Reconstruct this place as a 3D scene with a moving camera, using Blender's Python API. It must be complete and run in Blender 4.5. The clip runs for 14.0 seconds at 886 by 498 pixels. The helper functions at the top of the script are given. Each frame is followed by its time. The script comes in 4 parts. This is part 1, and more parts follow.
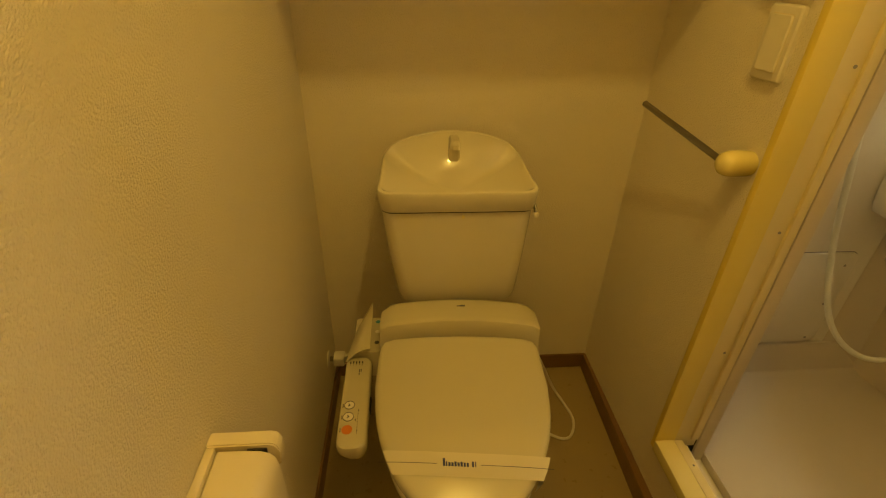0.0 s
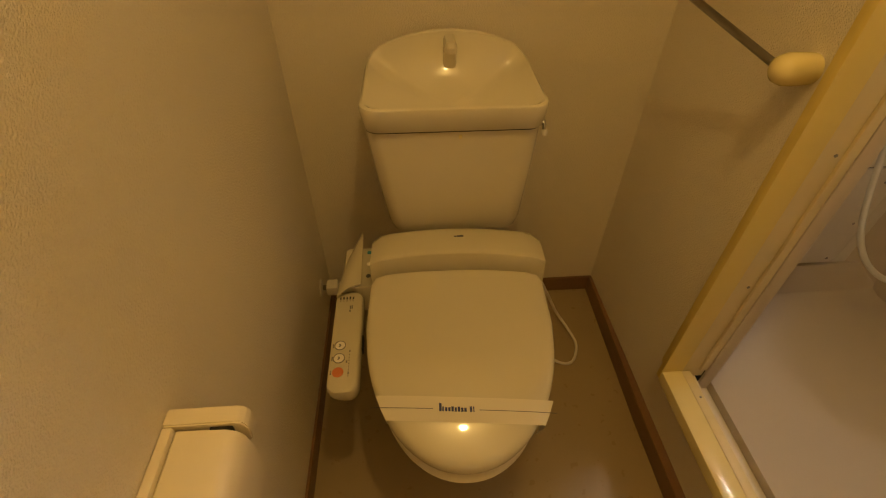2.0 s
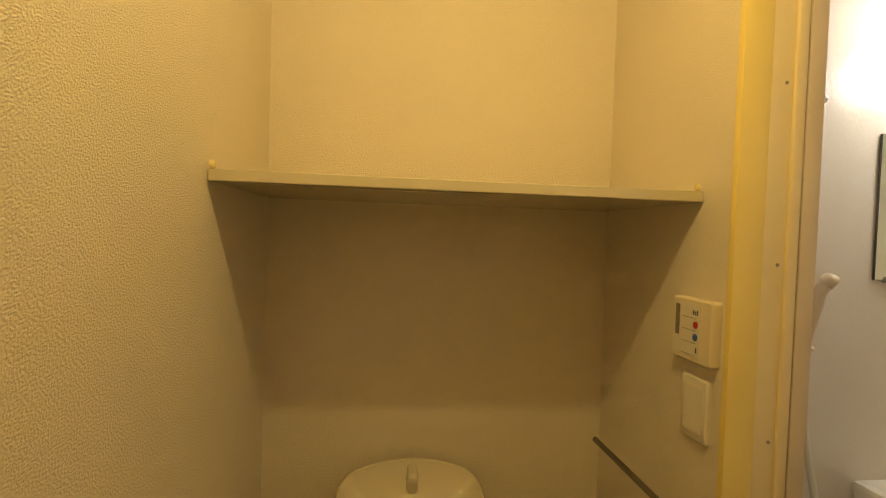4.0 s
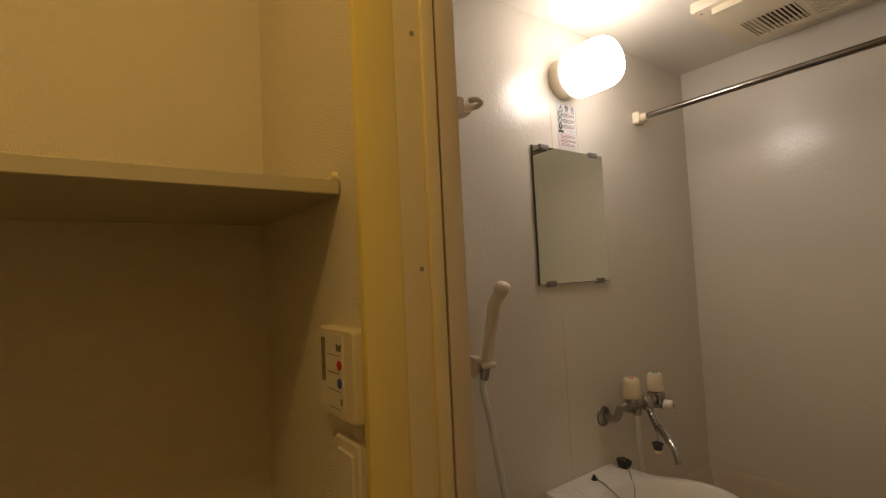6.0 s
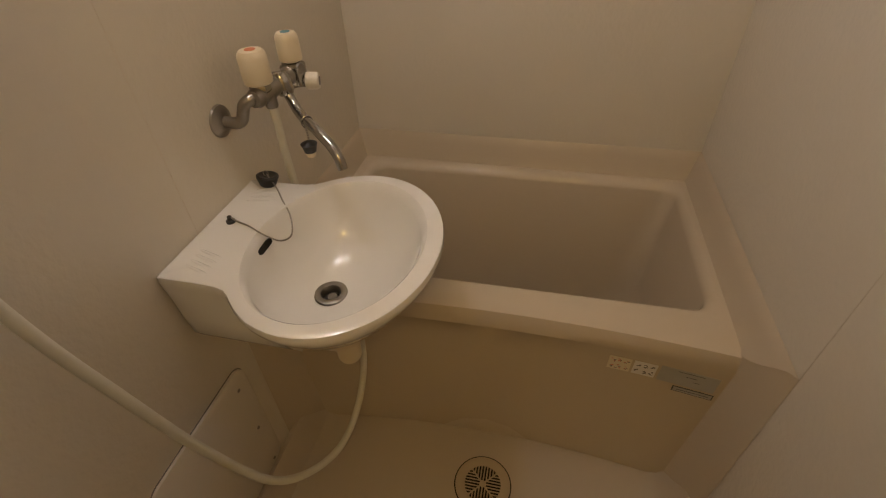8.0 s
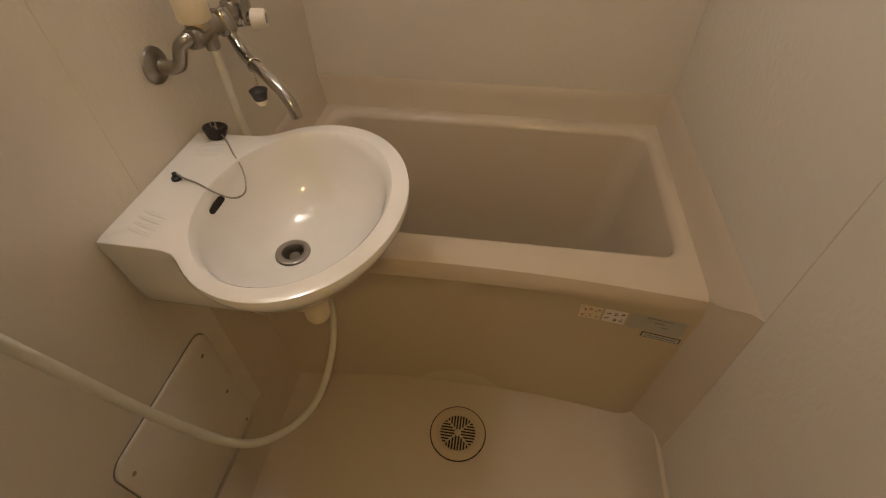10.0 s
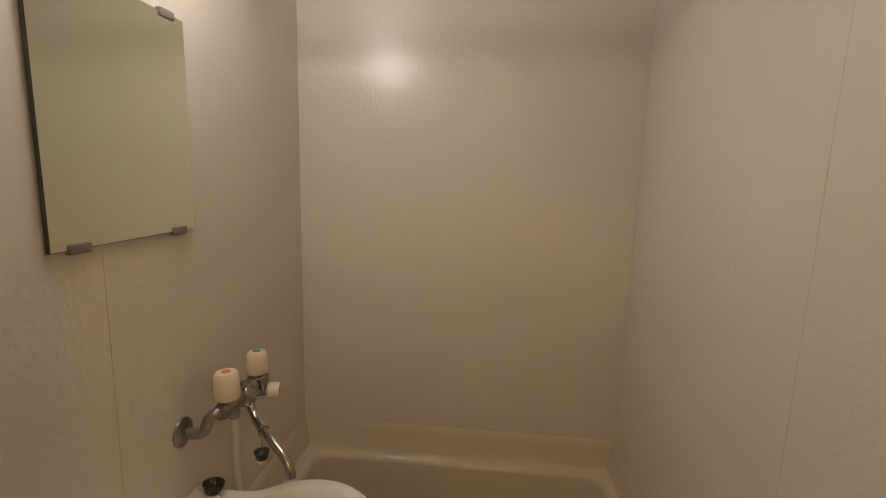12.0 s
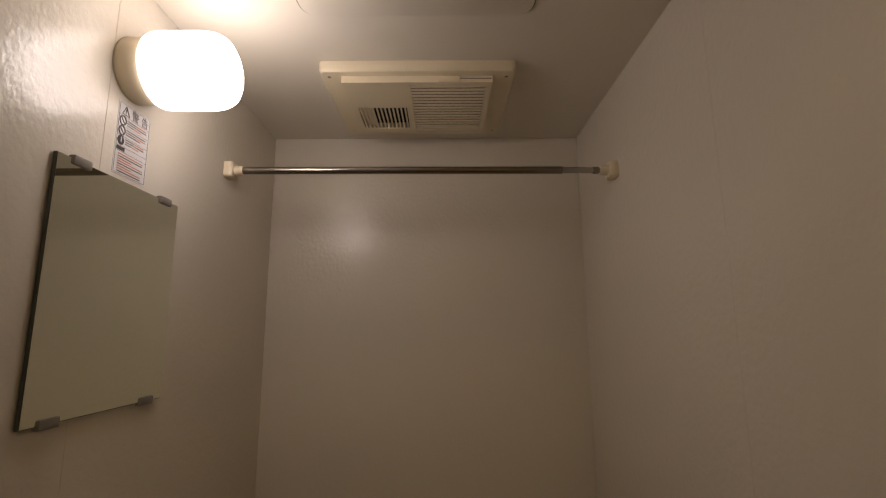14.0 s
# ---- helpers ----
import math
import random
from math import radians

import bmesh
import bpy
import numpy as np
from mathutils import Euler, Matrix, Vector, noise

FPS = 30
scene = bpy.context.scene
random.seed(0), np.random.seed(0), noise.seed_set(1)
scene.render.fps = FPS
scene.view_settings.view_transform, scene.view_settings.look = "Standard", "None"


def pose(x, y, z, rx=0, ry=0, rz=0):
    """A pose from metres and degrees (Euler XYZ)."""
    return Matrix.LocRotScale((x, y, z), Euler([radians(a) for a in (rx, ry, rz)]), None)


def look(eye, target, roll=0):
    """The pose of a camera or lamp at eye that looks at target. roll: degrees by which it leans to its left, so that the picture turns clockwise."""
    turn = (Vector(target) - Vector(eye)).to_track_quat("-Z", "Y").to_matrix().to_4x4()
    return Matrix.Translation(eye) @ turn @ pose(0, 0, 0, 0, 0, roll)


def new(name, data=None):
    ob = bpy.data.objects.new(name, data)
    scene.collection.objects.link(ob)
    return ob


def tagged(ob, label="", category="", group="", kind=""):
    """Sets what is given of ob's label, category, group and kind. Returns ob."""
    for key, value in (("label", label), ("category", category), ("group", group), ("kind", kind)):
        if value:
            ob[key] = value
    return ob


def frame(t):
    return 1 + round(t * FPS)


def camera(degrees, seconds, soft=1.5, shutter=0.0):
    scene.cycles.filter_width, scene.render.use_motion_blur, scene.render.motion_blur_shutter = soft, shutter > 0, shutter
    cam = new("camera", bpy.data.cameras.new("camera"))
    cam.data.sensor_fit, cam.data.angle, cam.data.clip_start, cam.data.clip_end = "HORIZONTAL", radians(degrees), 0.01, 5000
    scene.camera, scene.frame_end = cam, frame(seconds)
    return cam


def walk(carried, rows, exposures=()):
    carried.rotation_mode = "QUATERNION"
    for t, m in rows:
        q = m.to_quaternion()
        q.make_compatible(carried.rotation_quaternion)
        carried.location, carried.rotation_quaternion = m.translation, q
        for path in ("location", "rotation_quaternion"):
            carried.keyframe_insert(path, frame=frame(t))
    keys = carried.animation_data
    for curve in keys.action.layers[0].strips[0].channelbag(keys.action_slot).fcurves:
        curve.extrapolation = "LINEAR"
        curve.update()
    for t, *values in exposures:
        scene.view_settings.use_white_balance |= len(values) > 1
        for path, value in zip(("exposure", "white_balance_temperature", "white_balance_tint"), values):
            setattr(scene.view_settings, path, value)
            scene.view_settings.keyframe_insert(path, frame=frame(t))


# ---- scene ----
cam = camera(86.8, 14.0, soft=1.2)
PATH = [
    (0, (0.255, -1.212, 1.262), (0.405, 0.486, 0.217), 1.5),
    (0.5, (0.297, -1.111, 1.231), (0.409, 0.451, -0.013), 1.0),
    (1, (0.287, -1.088, 1.231), (0.408, 0.419, -0.079), 0.9),
    (1.5, (0.284, -1.088, 1.232), (0.408, 0.393, -0.107), 0.8),
    (2, (0.282, -1.089, 1.232), (0.405, 0.372, -0.129), 0.6),
    (2.5, (0.275, -1.094, 1.236), (0.402, 0.396, -0.093), 0.8),
    (3, (0.264, -1.112, 1.284), (0.421, 0.623, 0.3), 1.9),
    (3.2, (0.276, -1.137, 1.334), (0.434, 0.695, 0.548), 2.0),
    (3.5, (0.297, -1.181, 1.429), (0.454, 0.759, 0.969), 1.1),
    (3.7, (0.303, -1.211, 1.465), (0.486, 0.769, 1.25), 1.3),
    (5.8, (0.536, -1.041, 1.43), (1.473, 0.716, 1.624), -2.5),
    (6, (0.625, -0.99, 1.426), (1.793, 0.63, 1.535), -2.7),
    (6.3, (0.749, -0.93, 1.419), (2.231, 0.408, 1.316), -3.1),
    (6.5, (0.823, -0.843, 1.426), (2.464, 0.27, 1.166), -3.0),
    (7, (0.955, -0.731, 1.401), (2.684, 0.014, 0.725), -2.7),
    (7.5, (1.072, -0.696, 1.37), (2.69, -0.193, 0.307), -2.5),
    (8, (1.115, -0.683, 1.341), (2.609, -0.326, 0.06), -2.1),
    (8.5, (1.126, -0.684, 1.324), (2.544, -0.408, -0.06), -1.8),
    (8.7, (1.129, -0.684, 1.322), (2.521, -0.429, -0.092), -1.8),
    (10.8, (1.148, -0.687, 1.318), (2.539, -0.486, -0.104), -0.1),
    (11, (1.148, -0.699, 1.339), (2.618, -0.482, 0.001), 0.3),
    (11.5, (1.097, -0.703, 1.415), (2.86, -0.496, 0.494), 1.9),
    (12, (1.007, -0.699, 1.506), (2.972, -0.509, 1.184), 1.6),
    (12.2, (0.962, -0.698, 1.522), (2.953, -0.540, 1.436), 1.3),
    (12.5, (0.926, -0.697, 1.525), (2.917, -0.574, 1.663), 0.7),
    (13, (0.91, -0.697, 1.523), (2.892, -0.618, 1.78), 0.3),
    (13.5, (0.913, -0.684, 1.516), (2.886, -0.659, 1.844), 0.0),
    (14, (0.927, -0.674, 1.511), (2.898, -0.675, 1.852), -0.3),
]
EXPOSURES = [(0, 0.02, 9700, -4), (0.5, -0.07, 8800, 6), (1.0, -0.1, 8000, 13), (1.5, -0.15, 7550, 15), (2.5, -0.06, 7050, 18), (3.0, 0.0, 6950, 18), (3.7, -0.12, 6550, 7), (5.8, -1.45, 6900, 14), (6.5, -1.38, 6600, 17),
             (7.5, -0.97, 6600, 17), (8.5, -0.57, 6600, 17), (11.0, -0.48, 6450, 17), (11.5, -0.65, 6500, 17), (12.0, -0.98, 6550, 17), (12.5, -1.56, 6600, 18), (13.0, -1.93, 6700, 19), (14, -2.10, 6800, 20)]
walk(cam, [(t, look(eye, target, roll)) for t, eye, target, roll in PATH], EXPOSURES)

# ---- light: a dark world, the toilet's ceiling bulb; the bathroom's lamp is built with its shade ----
world = bpy.data.worlds.new("world")
world.use_nodes = True
world.node_tree.nodes["Background"].inputs["Color"].default_value = (0.02, 0.02, 0.02, 1)
world.node_tree.nodes["Background"].inputs["Strength"].default_value = 0.3
scene.world = world
BULB_POWER, BULB_COLOR = 13.7, (1.0, 0.73, 0.265)
SHADE_POWER, SHADE_COLOR = 51.0, (1.0, 0.94, 0.88)
bulb = bpy.data.lights.new("ceiling_bulb", "POINT")
bulb.energy, bulb.color, bulb.shadow_soft_size = BULB_POWER, BULB_COLOR, 0.02
new("ceiling_bulb_light", bulb).location = (0.46, -0.88, 2.22)


# ---- materials ----
def material(name, color, rough=0.5, metal=0.0, vary=0.06, scale=6.0, bump=0.0, bump_scale=300.0, coat=0.0,
             emit=None, stain=None, stain_scale=3.0, stain_amount=0.3, stretch=(1, 1, 1), rough_vary=0.08, detail=3.0, depth=0.001, lean=0.0):
    """Colour with wear at two scales, roughness variation and a fine relief, in object metres."""
    m = bpy.data.materials.new(name)
    m.use_nodes = True
    n, l = m.node_tree.nodes, m.node_tree.links
    b = n["Principled BSDF"]
    b.inputs["Metallic"].default_value = metal
    b.inputs["Coat Weight"].default_value = coat
    b.inputs["Coat Roughness"].default_value = 0.06
    geo = n.new("ShaderNodeNewGeometry")
    big = n.new("ShaderNodeTexNoise")
    big.inputs["Scale"].default_value, big.inputs["Detail"].default_value = scale, 4.0
    l.new(geo.outputs["Position"], big.inputs["Vector"])
    ramp = n.new("ShaderNodeMix")
    ramp.data_type = "RGBA"
    c = Vector(color)
    ramp.inputs["A"].default_value = (*(c * (1 - vary)), 1)
    ramp.inputs["B"].default_value = (*[min(1.0, v * (1 + vary)) for v in c], 1)
    l.new(big.outputs["Fac"], ramp.inputs["Factor"])
    out = ramp.outputs["Result"]
    if stain:
        spot = n.new("ShaderNodeTexNoise")
        spot.inputs["Scale"].default_value, spot.inputs["Detail"].default_value = stain_scale, 6.0
        l.new(geo.outputs["Position"], spot.inputs["Vector"])
        cut = n.new("ShaderNodeMapRange")
        cut.inputs["From Min"].default_value, cut.inputs["From Max"].default_value = 0.55, 0.8
        cut.inputs["To Max"].default_value = stain_amount
        l.new(spot.outputs["Fac"], cut.inputs["Value"])
        mix = n.new("ShaderNodeMix")
        mix.data_type = "RGBA"
        l.new(cut.outputs["Result"], mix.inputs["Factor"])
        l.new(out, mix.inputs["A"])
        mix.inputs["B"].default_value = (*stain, 1)
        out = mix.outputs["Result"]
    l.new(out, b.inputs["Base Color"])
    rr = n.new("ShaderNodeMapRange")
    rr.inputs["To Min"].default_value, rr.inputs["To Max"].default_value = max(0.02, rough - rough_vary), min(1, rough + rough_vary)
    fine = n.new("ShaderNodeTexNoise")
    fine.inputs["Scale"].default_value = scale * 7
    l.new(geo.outputs["Position"], fine.inputs["Vector"])
    l.new(fine.outputs["Fac"], rr.inputs["Value"])
    l.new(rr.outputs["Result"], b.inputs["Roughness"])
    if bump:
        mp = n.new("ShaderNodeMapping")
        mp.inputs["Scale"].default_value = stretch
        mp.vector_type = "TEXTURE" if lean else "POINT"
        if lean:
            mp.inputs["Scale"].default_value = [1 / v for v in stretch]
            mp.inputs["Rotation"].default_value = (radians(lean), 0, 0)
        l.new(geo.outputs["Position"], mp.inputs["Vector"])
        t = n.new("ShaderNodeTexNoise")
        t.inputs["Scale"].default_value, t.inputs["Detail"].default_value = bump_scale, detail
        l.new(mp.outputs["Vector"], t.inputs["Vector"])
        bp = n.new("ShaderNodeBump")
        bp.inputs["Strength"].default_value, bp.inputs["Distance"].default_value = bump, depth
        l.new(t.outputs["Fac"], bp.inputs["Height"])
        l.new(bp.outputs["Normal"], b.inputs["Normal"])
    if emit:
        b.inputs["Emission Color"].default_value = (*emit[0], 1)
        b.inputs["Emission Strength"].default_value = emit[1]
    return m


WALLPAPER = material("wallpaper", (0.80, 0.715, 0.575), 0.52, bump=1.0, bump_scale=470, vary=0.03, scale=4, stretch=(0.7, 0.6, 1), depth=0.0028, detail=1.8, lean=38)
VINYL = material("floor_vinyl", (0.35, 0.265, 0.15), 0.30, bump=0.12, bump_scale=90, vary=0.08, scale=5, stain=(0.4, 0.3, 0.2), stain_amount=0.15)
BROWN = material("brown_skirting", (0.20, 0.105, 0.05), 0.45, bump=0.1, bump_scale=120, vary=0.12, scale=12)
YELLOWED = material("yellowed_casing", (0.80, 0.63, 0.20), 0.42, vary=0.05, scale=5, bump=0.05, bump_scale=60)
CREAM_FRAME = material("cream_frame", (0.72, 0.60, 0.35), 0.4, vary=0.05, scale=6, stain=(0.45, 0.36, 0.22), stain_amount=0.25, stain_scale=9)
BEIGE_FRAME = material("beige_frame", (0.60, 0.50, 0.37), 0.45, vary=0.06, scale=8)
PANEL = material("bath_panel", (0.705, 0.65, 0.56), 0.24, bump=0.42, bump_scale=100, vary=0.025, scale=2.5, rough_vary=0.03, stretch=(1, 1, 0.8), detail=2.5, depth=0.0020)
PANEL_SMOOTH = material("bath_ceiling_panel", (0.705, 0.65, 0.56), 0.38, vary=0.03, scale=3, bump=0.08, bump_scale=60)
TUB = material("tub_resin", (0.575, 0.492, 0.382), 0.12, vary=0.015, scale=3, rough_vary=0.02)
PAN = material("floor_pan_resin", (0.53, 0.456, 0.362), 0.35, vary=0.04, scale=6, bump=0.1, bump_scale=140)
PORCELAIN = material("porcelain", (0.81, 0.795, 0.77), 0.13, vary=0.02, scale=3, coat=0.3, rough_vary=0.03)
TOILET_WHITE = material("toilet_porcelain", (0.72, 0.65, 0.50), 0.06, vary=0.02, scale=3, rough_vary=0.02)
SEAT = material("seat_plastic", (0.60, 0.535, 0.385), 0.03, vary=0.012, scale=3, rough_vary=0.008)
PALE = material("pale_plastic", (0.78, 0.72, 0.62), 0.35, vary=0.03, scale=9)
CREAM = material("cream_plastic", (0.78, 0.68, 0.50), 0.3, vary=0.03, scale=12, rough_vary=0.015)
AGED_CREAM = material("aged_cream_plastic", (0.68, 0.57, 0.41), 0.3, vary=0.04, scale=14, rough_vary=0.02)
IVORY = material("ivory_plastic", (0.80, 0.68, 0.34), 0.16, vary=0.03, scale=12, rough_vary=0.015)
FAN_PLASTIC = material("fan_plastic", (0.74, 0.645, 0.47), 0.45, vary=0.03, scale=8)
DRAIN = material("drain_plastic", (0.50, 0.41, 0.29), 0.4, vary=0.05, scale=14)
CHROME = material("chrome", (0.42, 0.405, 0.39), 0.15, metal=1.0, vary=0.04, scale=20, rough_vary=0.06)
STEEL = material("brushed_steel", (0.26, 0.235, 0.21), 0.2, metal=1.0, vary=0.06, scale=40, rough_vary=0.08)
DULL_STEEL = material("dull_steel", (0.33, 0.305, 0.275), 0.36, metal=1.0, vary=0.1, scale=40)
GREY_CLIP = material("grey_clip", (0.20, 0.18, 0.16), 0.4, vary=0.05, scale=30)
RUBBER = material("black_rubber", (0.018, 0.016, 0.015), 0.45, vary=0.1, scale=30)
DARK = material("dark_gap", (0.015, 0.012, 0.01), 0.8, vary=0.1, scale=20)
SEAM = material("seam_sealant", (0.66, 0.57, 0.46), 0.6, vary=0.15, scale=15)
MIRROR = material("mirror_silver", (0.84, 0.88, 0.77), 0.015, metal=1.0, vary=0.004, scale=3, rough_vary=0.005)
MIRROR_EDGE = material("mirror_edge", (0.08, 0.09, 0.08), 0.2, vary=0.05, scale=30)
HOSE = material("shower_hose_plastic", (0.68, 0.66, 0.57), 0.35, vary=0.04, scale=20)
PAPER = material("paper_band", (0.68, 0.61, 0.47), 0.6, vary=0.02, scale=10)
NAVY = material("navy_print", (0.02, 0.03, 0.12), 0.5, vary=0.05, scale=10)
BLACK_PRINT = material("black_print", (0.05, 0.045, 0.045), 0.5, vary=0.05, scale=10)
GREY_PRINT = material("grey_print", (0.13, 0.12, 0.12), 0.5, vary=0.05, scale=10)
RED_PRINT = material("red_print", (0.60, 0.24, 0.17), 0.5, vary=0.05, scale=10)
ORANGE = material("orange_button", (0.66, 0.19, 0.07), 0.4, vary=0.05, scale=20)
BLUE = material("blue_button", (0.05, 0.12, 0.45), 0.4, vary=0.05, scale=20)
TEAL = material("teal_button", (0.05, 0.28, 0.35), 0.4, vary=0.05, scale=20)
RED = material("red_button", (0.55, 0.03, 0.05), 0.4, vary=0.05, scale=20)
LCD = material("grey_display", (0.24, 0.20, 0.17), 0.3, vary=0.05, scale=20)
STICKER = material("white_sticker", (0.72, 0.70, 0.69), 0.4, vary=0.015, scale=20)
SILVER_LABEL = material("silver_label", (0.40, 0.395, 0.39), 0.4, vary=0.08, scale=30)
GLOW = material("lamp_glass", (0.85, 0.82, 0.78), 0.3, vary=0.01, emit=(SHADE_COLOR, SHADE_POWER))


def bulb_forward(m, wall_y, depth):
    """The bulb sits in the front of the opal glass: it glows less towards the socket."""
    n, l = m.node_tree.nodes, m.node_tree.links
    split = n.new("ShaderNodeSeparateXYZ")
    l.new(n["Geometry"].outputs["Position"], split.inputs["Vector"])
    ramp = n.new("ShaderNodeMapRange")
    ramp.interpolation_type = "SMOOTHSTEP"
    ramp.inputs["From Min"].default_value, ramp.inputs["From Max"].default_value = wall_y - 0.04, wall_y - depth
    ramp.inputs["To Min"].default_value, ramp.inputs["To Max"].default_value = 0.35 * SHADE_POWER, 1.35 * SHADE_POWER
    l.new(split.outputs["Y"], ramp.inputs["Value"])
    l.new(ramp.outputs["Result"], n["Principled BSDF"].inputs["Emission Strength"])


bulb_forward(GLOW, -0.124, 0.17)


# ---- mesh helpers ----
def finish(name, bm, mat, parent=None, label="", sharp=40):
    bmesh.ops.recalc_face_normals(bm, faces=bm.faces)
    me = bpy.data.meshes.new(name)
    bm.to_mesh(me)
    bm.free()
    for p in me.polygons:
        p.use_smooth = True
    me.set_sharp_from_angle(angle=radians(sharp))
    me.materials.append(mat)
    ob = new(name, me)
    ob.parent = parent
    if label:
        tagged(ob, label)
    return ob


def part(name, bm, mat, parent, label=""):
    return finish(name, bm, mat, parent, label)


def thing(name, label, category, group="", at=(0, 0, 0)):
    ob = new(name)
    ob.empty_display_size = 0.05
    return tagged(ob, label, category, group)


def box(x0, x1, y0, y1, z0, z1, bevel=0.0, seg=2, bm=None):
    own = bmesh.new()
    vs = [own.verts.new((x, y, z)) for x in (x0, x1) for y in (y0, y1) for z in (z0, z1)]
    for q in ((0, 1, 3, 2), (4, 6, 7, 5), (0, 4, 5, 1), (2, 3, 7, 6), (0, 2, 6, 4), (1, 5, 7, 3)):
        own.faces.new([vs[i] for i in q])
    if bevel:
        bmesh.ops.bevel(own, geom=own.edges[:], offset=bevel, segments=seg, profile=0.5, affect="EDGES")
    if bm is None:
        return own
    return merge(bm, own)


def merge(bm, other):
    me = bpy.data.meshes.new("tmp")
    other.to_mesh(me)
    other.free()
    bm.from_mesh(me)
    bpy.data.meshes.remove(me)
    return bm


def loft(rings, cap0=True, cap1=True, closed=True, bm=None):
    """Skins a row of rings with as many points each."""
    bm = bm or bmesh.new()
    rows = [[bm.verts.new(p) for p in ring] for ring in rings]
    n = len(rows[0])
    for a, b in zip(rows, rows[1:]):
        for i in range(n if closed else n - 1):
            j = (i + 1) % n
            bm.faces.new((a[i], a[j], b[j], b[i]))
    if cap0:
        bm.faces.new(rows[0][::-1])
    if cap1:
        bm.faces.new(rows[-1])
    return bm


def lathe(profile, origin, axis=(0, 0, 1), n=28, bm=None, caps=True):
    """Turns (radius, height) pairs round an axis."""
    q = Vector((0, 0, 1)).rotation_difference(Vector(axis).normalized())
    o = Vector(origin)
    rings = [[o + q @ Vector((r * math.cos(2 * math.pi * i / n), r * math.sin(2 * math.pi * i / n), h)) for i in range(n)] for r, h in profile]
    return loft(rings, caps, caps, True, bm)


def smooth_path(points, steps=8):
    """A Catmull-Rom line through the points."""
    p = [Vector(v) for v in points]
    p = [2 * p[0] - p[1], *p, 2 * p[-1] - p[-2]]
    out = []
    for a, b, c, d in zip(p, p[1:], p[2:], p[3:]):
        for k in range(steps):
            t = k / steps
            out.append(0.5 * ((2 * b) + (c - a) * t + (2 * a - 5 * b + 4 * c - d) * t * t + (3 * b - a - 3 * c + d) * t ** 3))
    return out + [p[-2]]


def tube(points, radius, n=14, steps=8, bm=None, smooth=True):
    """A round pipe along the points; radius may be one number or a function of 0..1."""
    line = smooth_path(points, steps) if smooth else [Vector(v) for v in points]
    rings, up = [], None
    for i, c in enumerate(line):
        d = (line[min(i + 1, len(line) - 1)] - line[max(i - 1, 0)]).normalized()
        if up is None:
            up = d.orthogonal().normalized()
        up = (up - d * up.dot(d)).normalized()
        side = d.cross(up)
        r = radius(i / (len(line) - 1)) if callable(radius) else radius
        rings.append([c + r * (math.cos(2 * math.pi * k / n) * up + math.sin(2 * math.pi * k / n) * side) for k in range(n)])
    return loft(rings, True, True, True, bm)


def rrect(x0, x1, y0, y1, r, z, corner=7, side=6):
    """A rounded rectangle with extra points along its sides."""
    r = max(r, 0.0005)
    pts = []
    corners = [((x1 - r, y1 - r), 0), ((x0 + r, y1 - r), 90), ((x0 + r, y0 + r), 180), ((x1 - r, y0 + r), 270)]
    for k, ((cx, cy), a0) in enumerate(corners):
        arc = [(cx + r * math.cos(radians(a0 + 90 * i / corner)), cy + r * math.sin(radians(a0 + 90 * i / corner))) for i in range(corner + 1)]
        pts += arc
        (nx, ny), na = corners[(k + 1) % 4]
        nxt = (nx + r * math.cos(radians(na)), ny + r * math.sin(radians(na)))
        for i in range(1, side):
            t = i / side
            pts.append((arc[-1][0] * (1 - t) + nxt[0] * t, arc[-1][1] * (1 - t) + nxt[1] * t))
    return [Vector((x, y, z)) for x, y in pts]


def disc(center, radius, thick, axis, n=24, bevel=0.0):
    b = min(bevel or thick * 0.3, thick * 0.45)
    return lathe([(radius, 0), (radius, thick - b), (radius - b, thick)], center, axis, n)


def structure(name, bm, mat, label, category):
    return tagged(finish(name, bm, mat, None, label), label, category, kind="structure")


# ---- the plan ----
ROOM_W, ROOM_END, TOILET_TOP = 0.89, -2.0, 2.36      # toilet: x 0 to 0.89, y back to -2.0
MW, RW, FW, DW = -0.124, -1.117, 2.392, 1.0          # bathroom: mirror wall, right wall, far wall, door wall
PAN_Z, BATH_TOP, SEAM_X = 0.10, 2.136, 1.645
OPEN_A, OPEN_B, SILL_Z, HEAD_Z = -0.51, -1.085, 0.26, 2.06

# toilet shell
structure("floor", box(-0.12, ROOM_W + 0.02, ROOM_END - 0.12, 0.12, -0.1, 0), VINYL, "beige sheet vinyl floor of the toilet", "floor")
structure("wall_back", box(-0.12, ROOM_W + 0.02, 0, 0.12, 0, TOILET_TOP), WALLPAPER, "cream textured wallpaper wall behind the toilet", "wall")
structure("wall_left", box(-0.12, 0, ROOM_END, 0, 0, TOILET_TOP), WALLPAPER, "cream textured wallpaper side wall of the toilet", "wall")
structure("wall_end", box(-0.12, ROOM_W + 0.02, ROOM_END - 0.12, ROOM_END, 0, TOILET_TOP), WALLPAPER, "plain cream wallpaper wall closing the toilet", "wall")
bm = box(ROOM_W, 0.955, OPEN_A + 0.04, 0, 0, TOILET_TOP)
box(ROOM_W, 0.955, ROOM_END, OPEN_B - 0.04, 0, TOILET_TOP, bm=bm)
box(ROOM_W, 0.955, OPEN_B - 0.04, OPEN_A + 0.04, HEAD_Z + 0.04, TOILET_TOP, bm=bm)
box(ROOM_W, 0.955, OPEN_B - 0.04, OPEN_A + 0.04, 0, SILL_Z - 0.035, bm=bm)
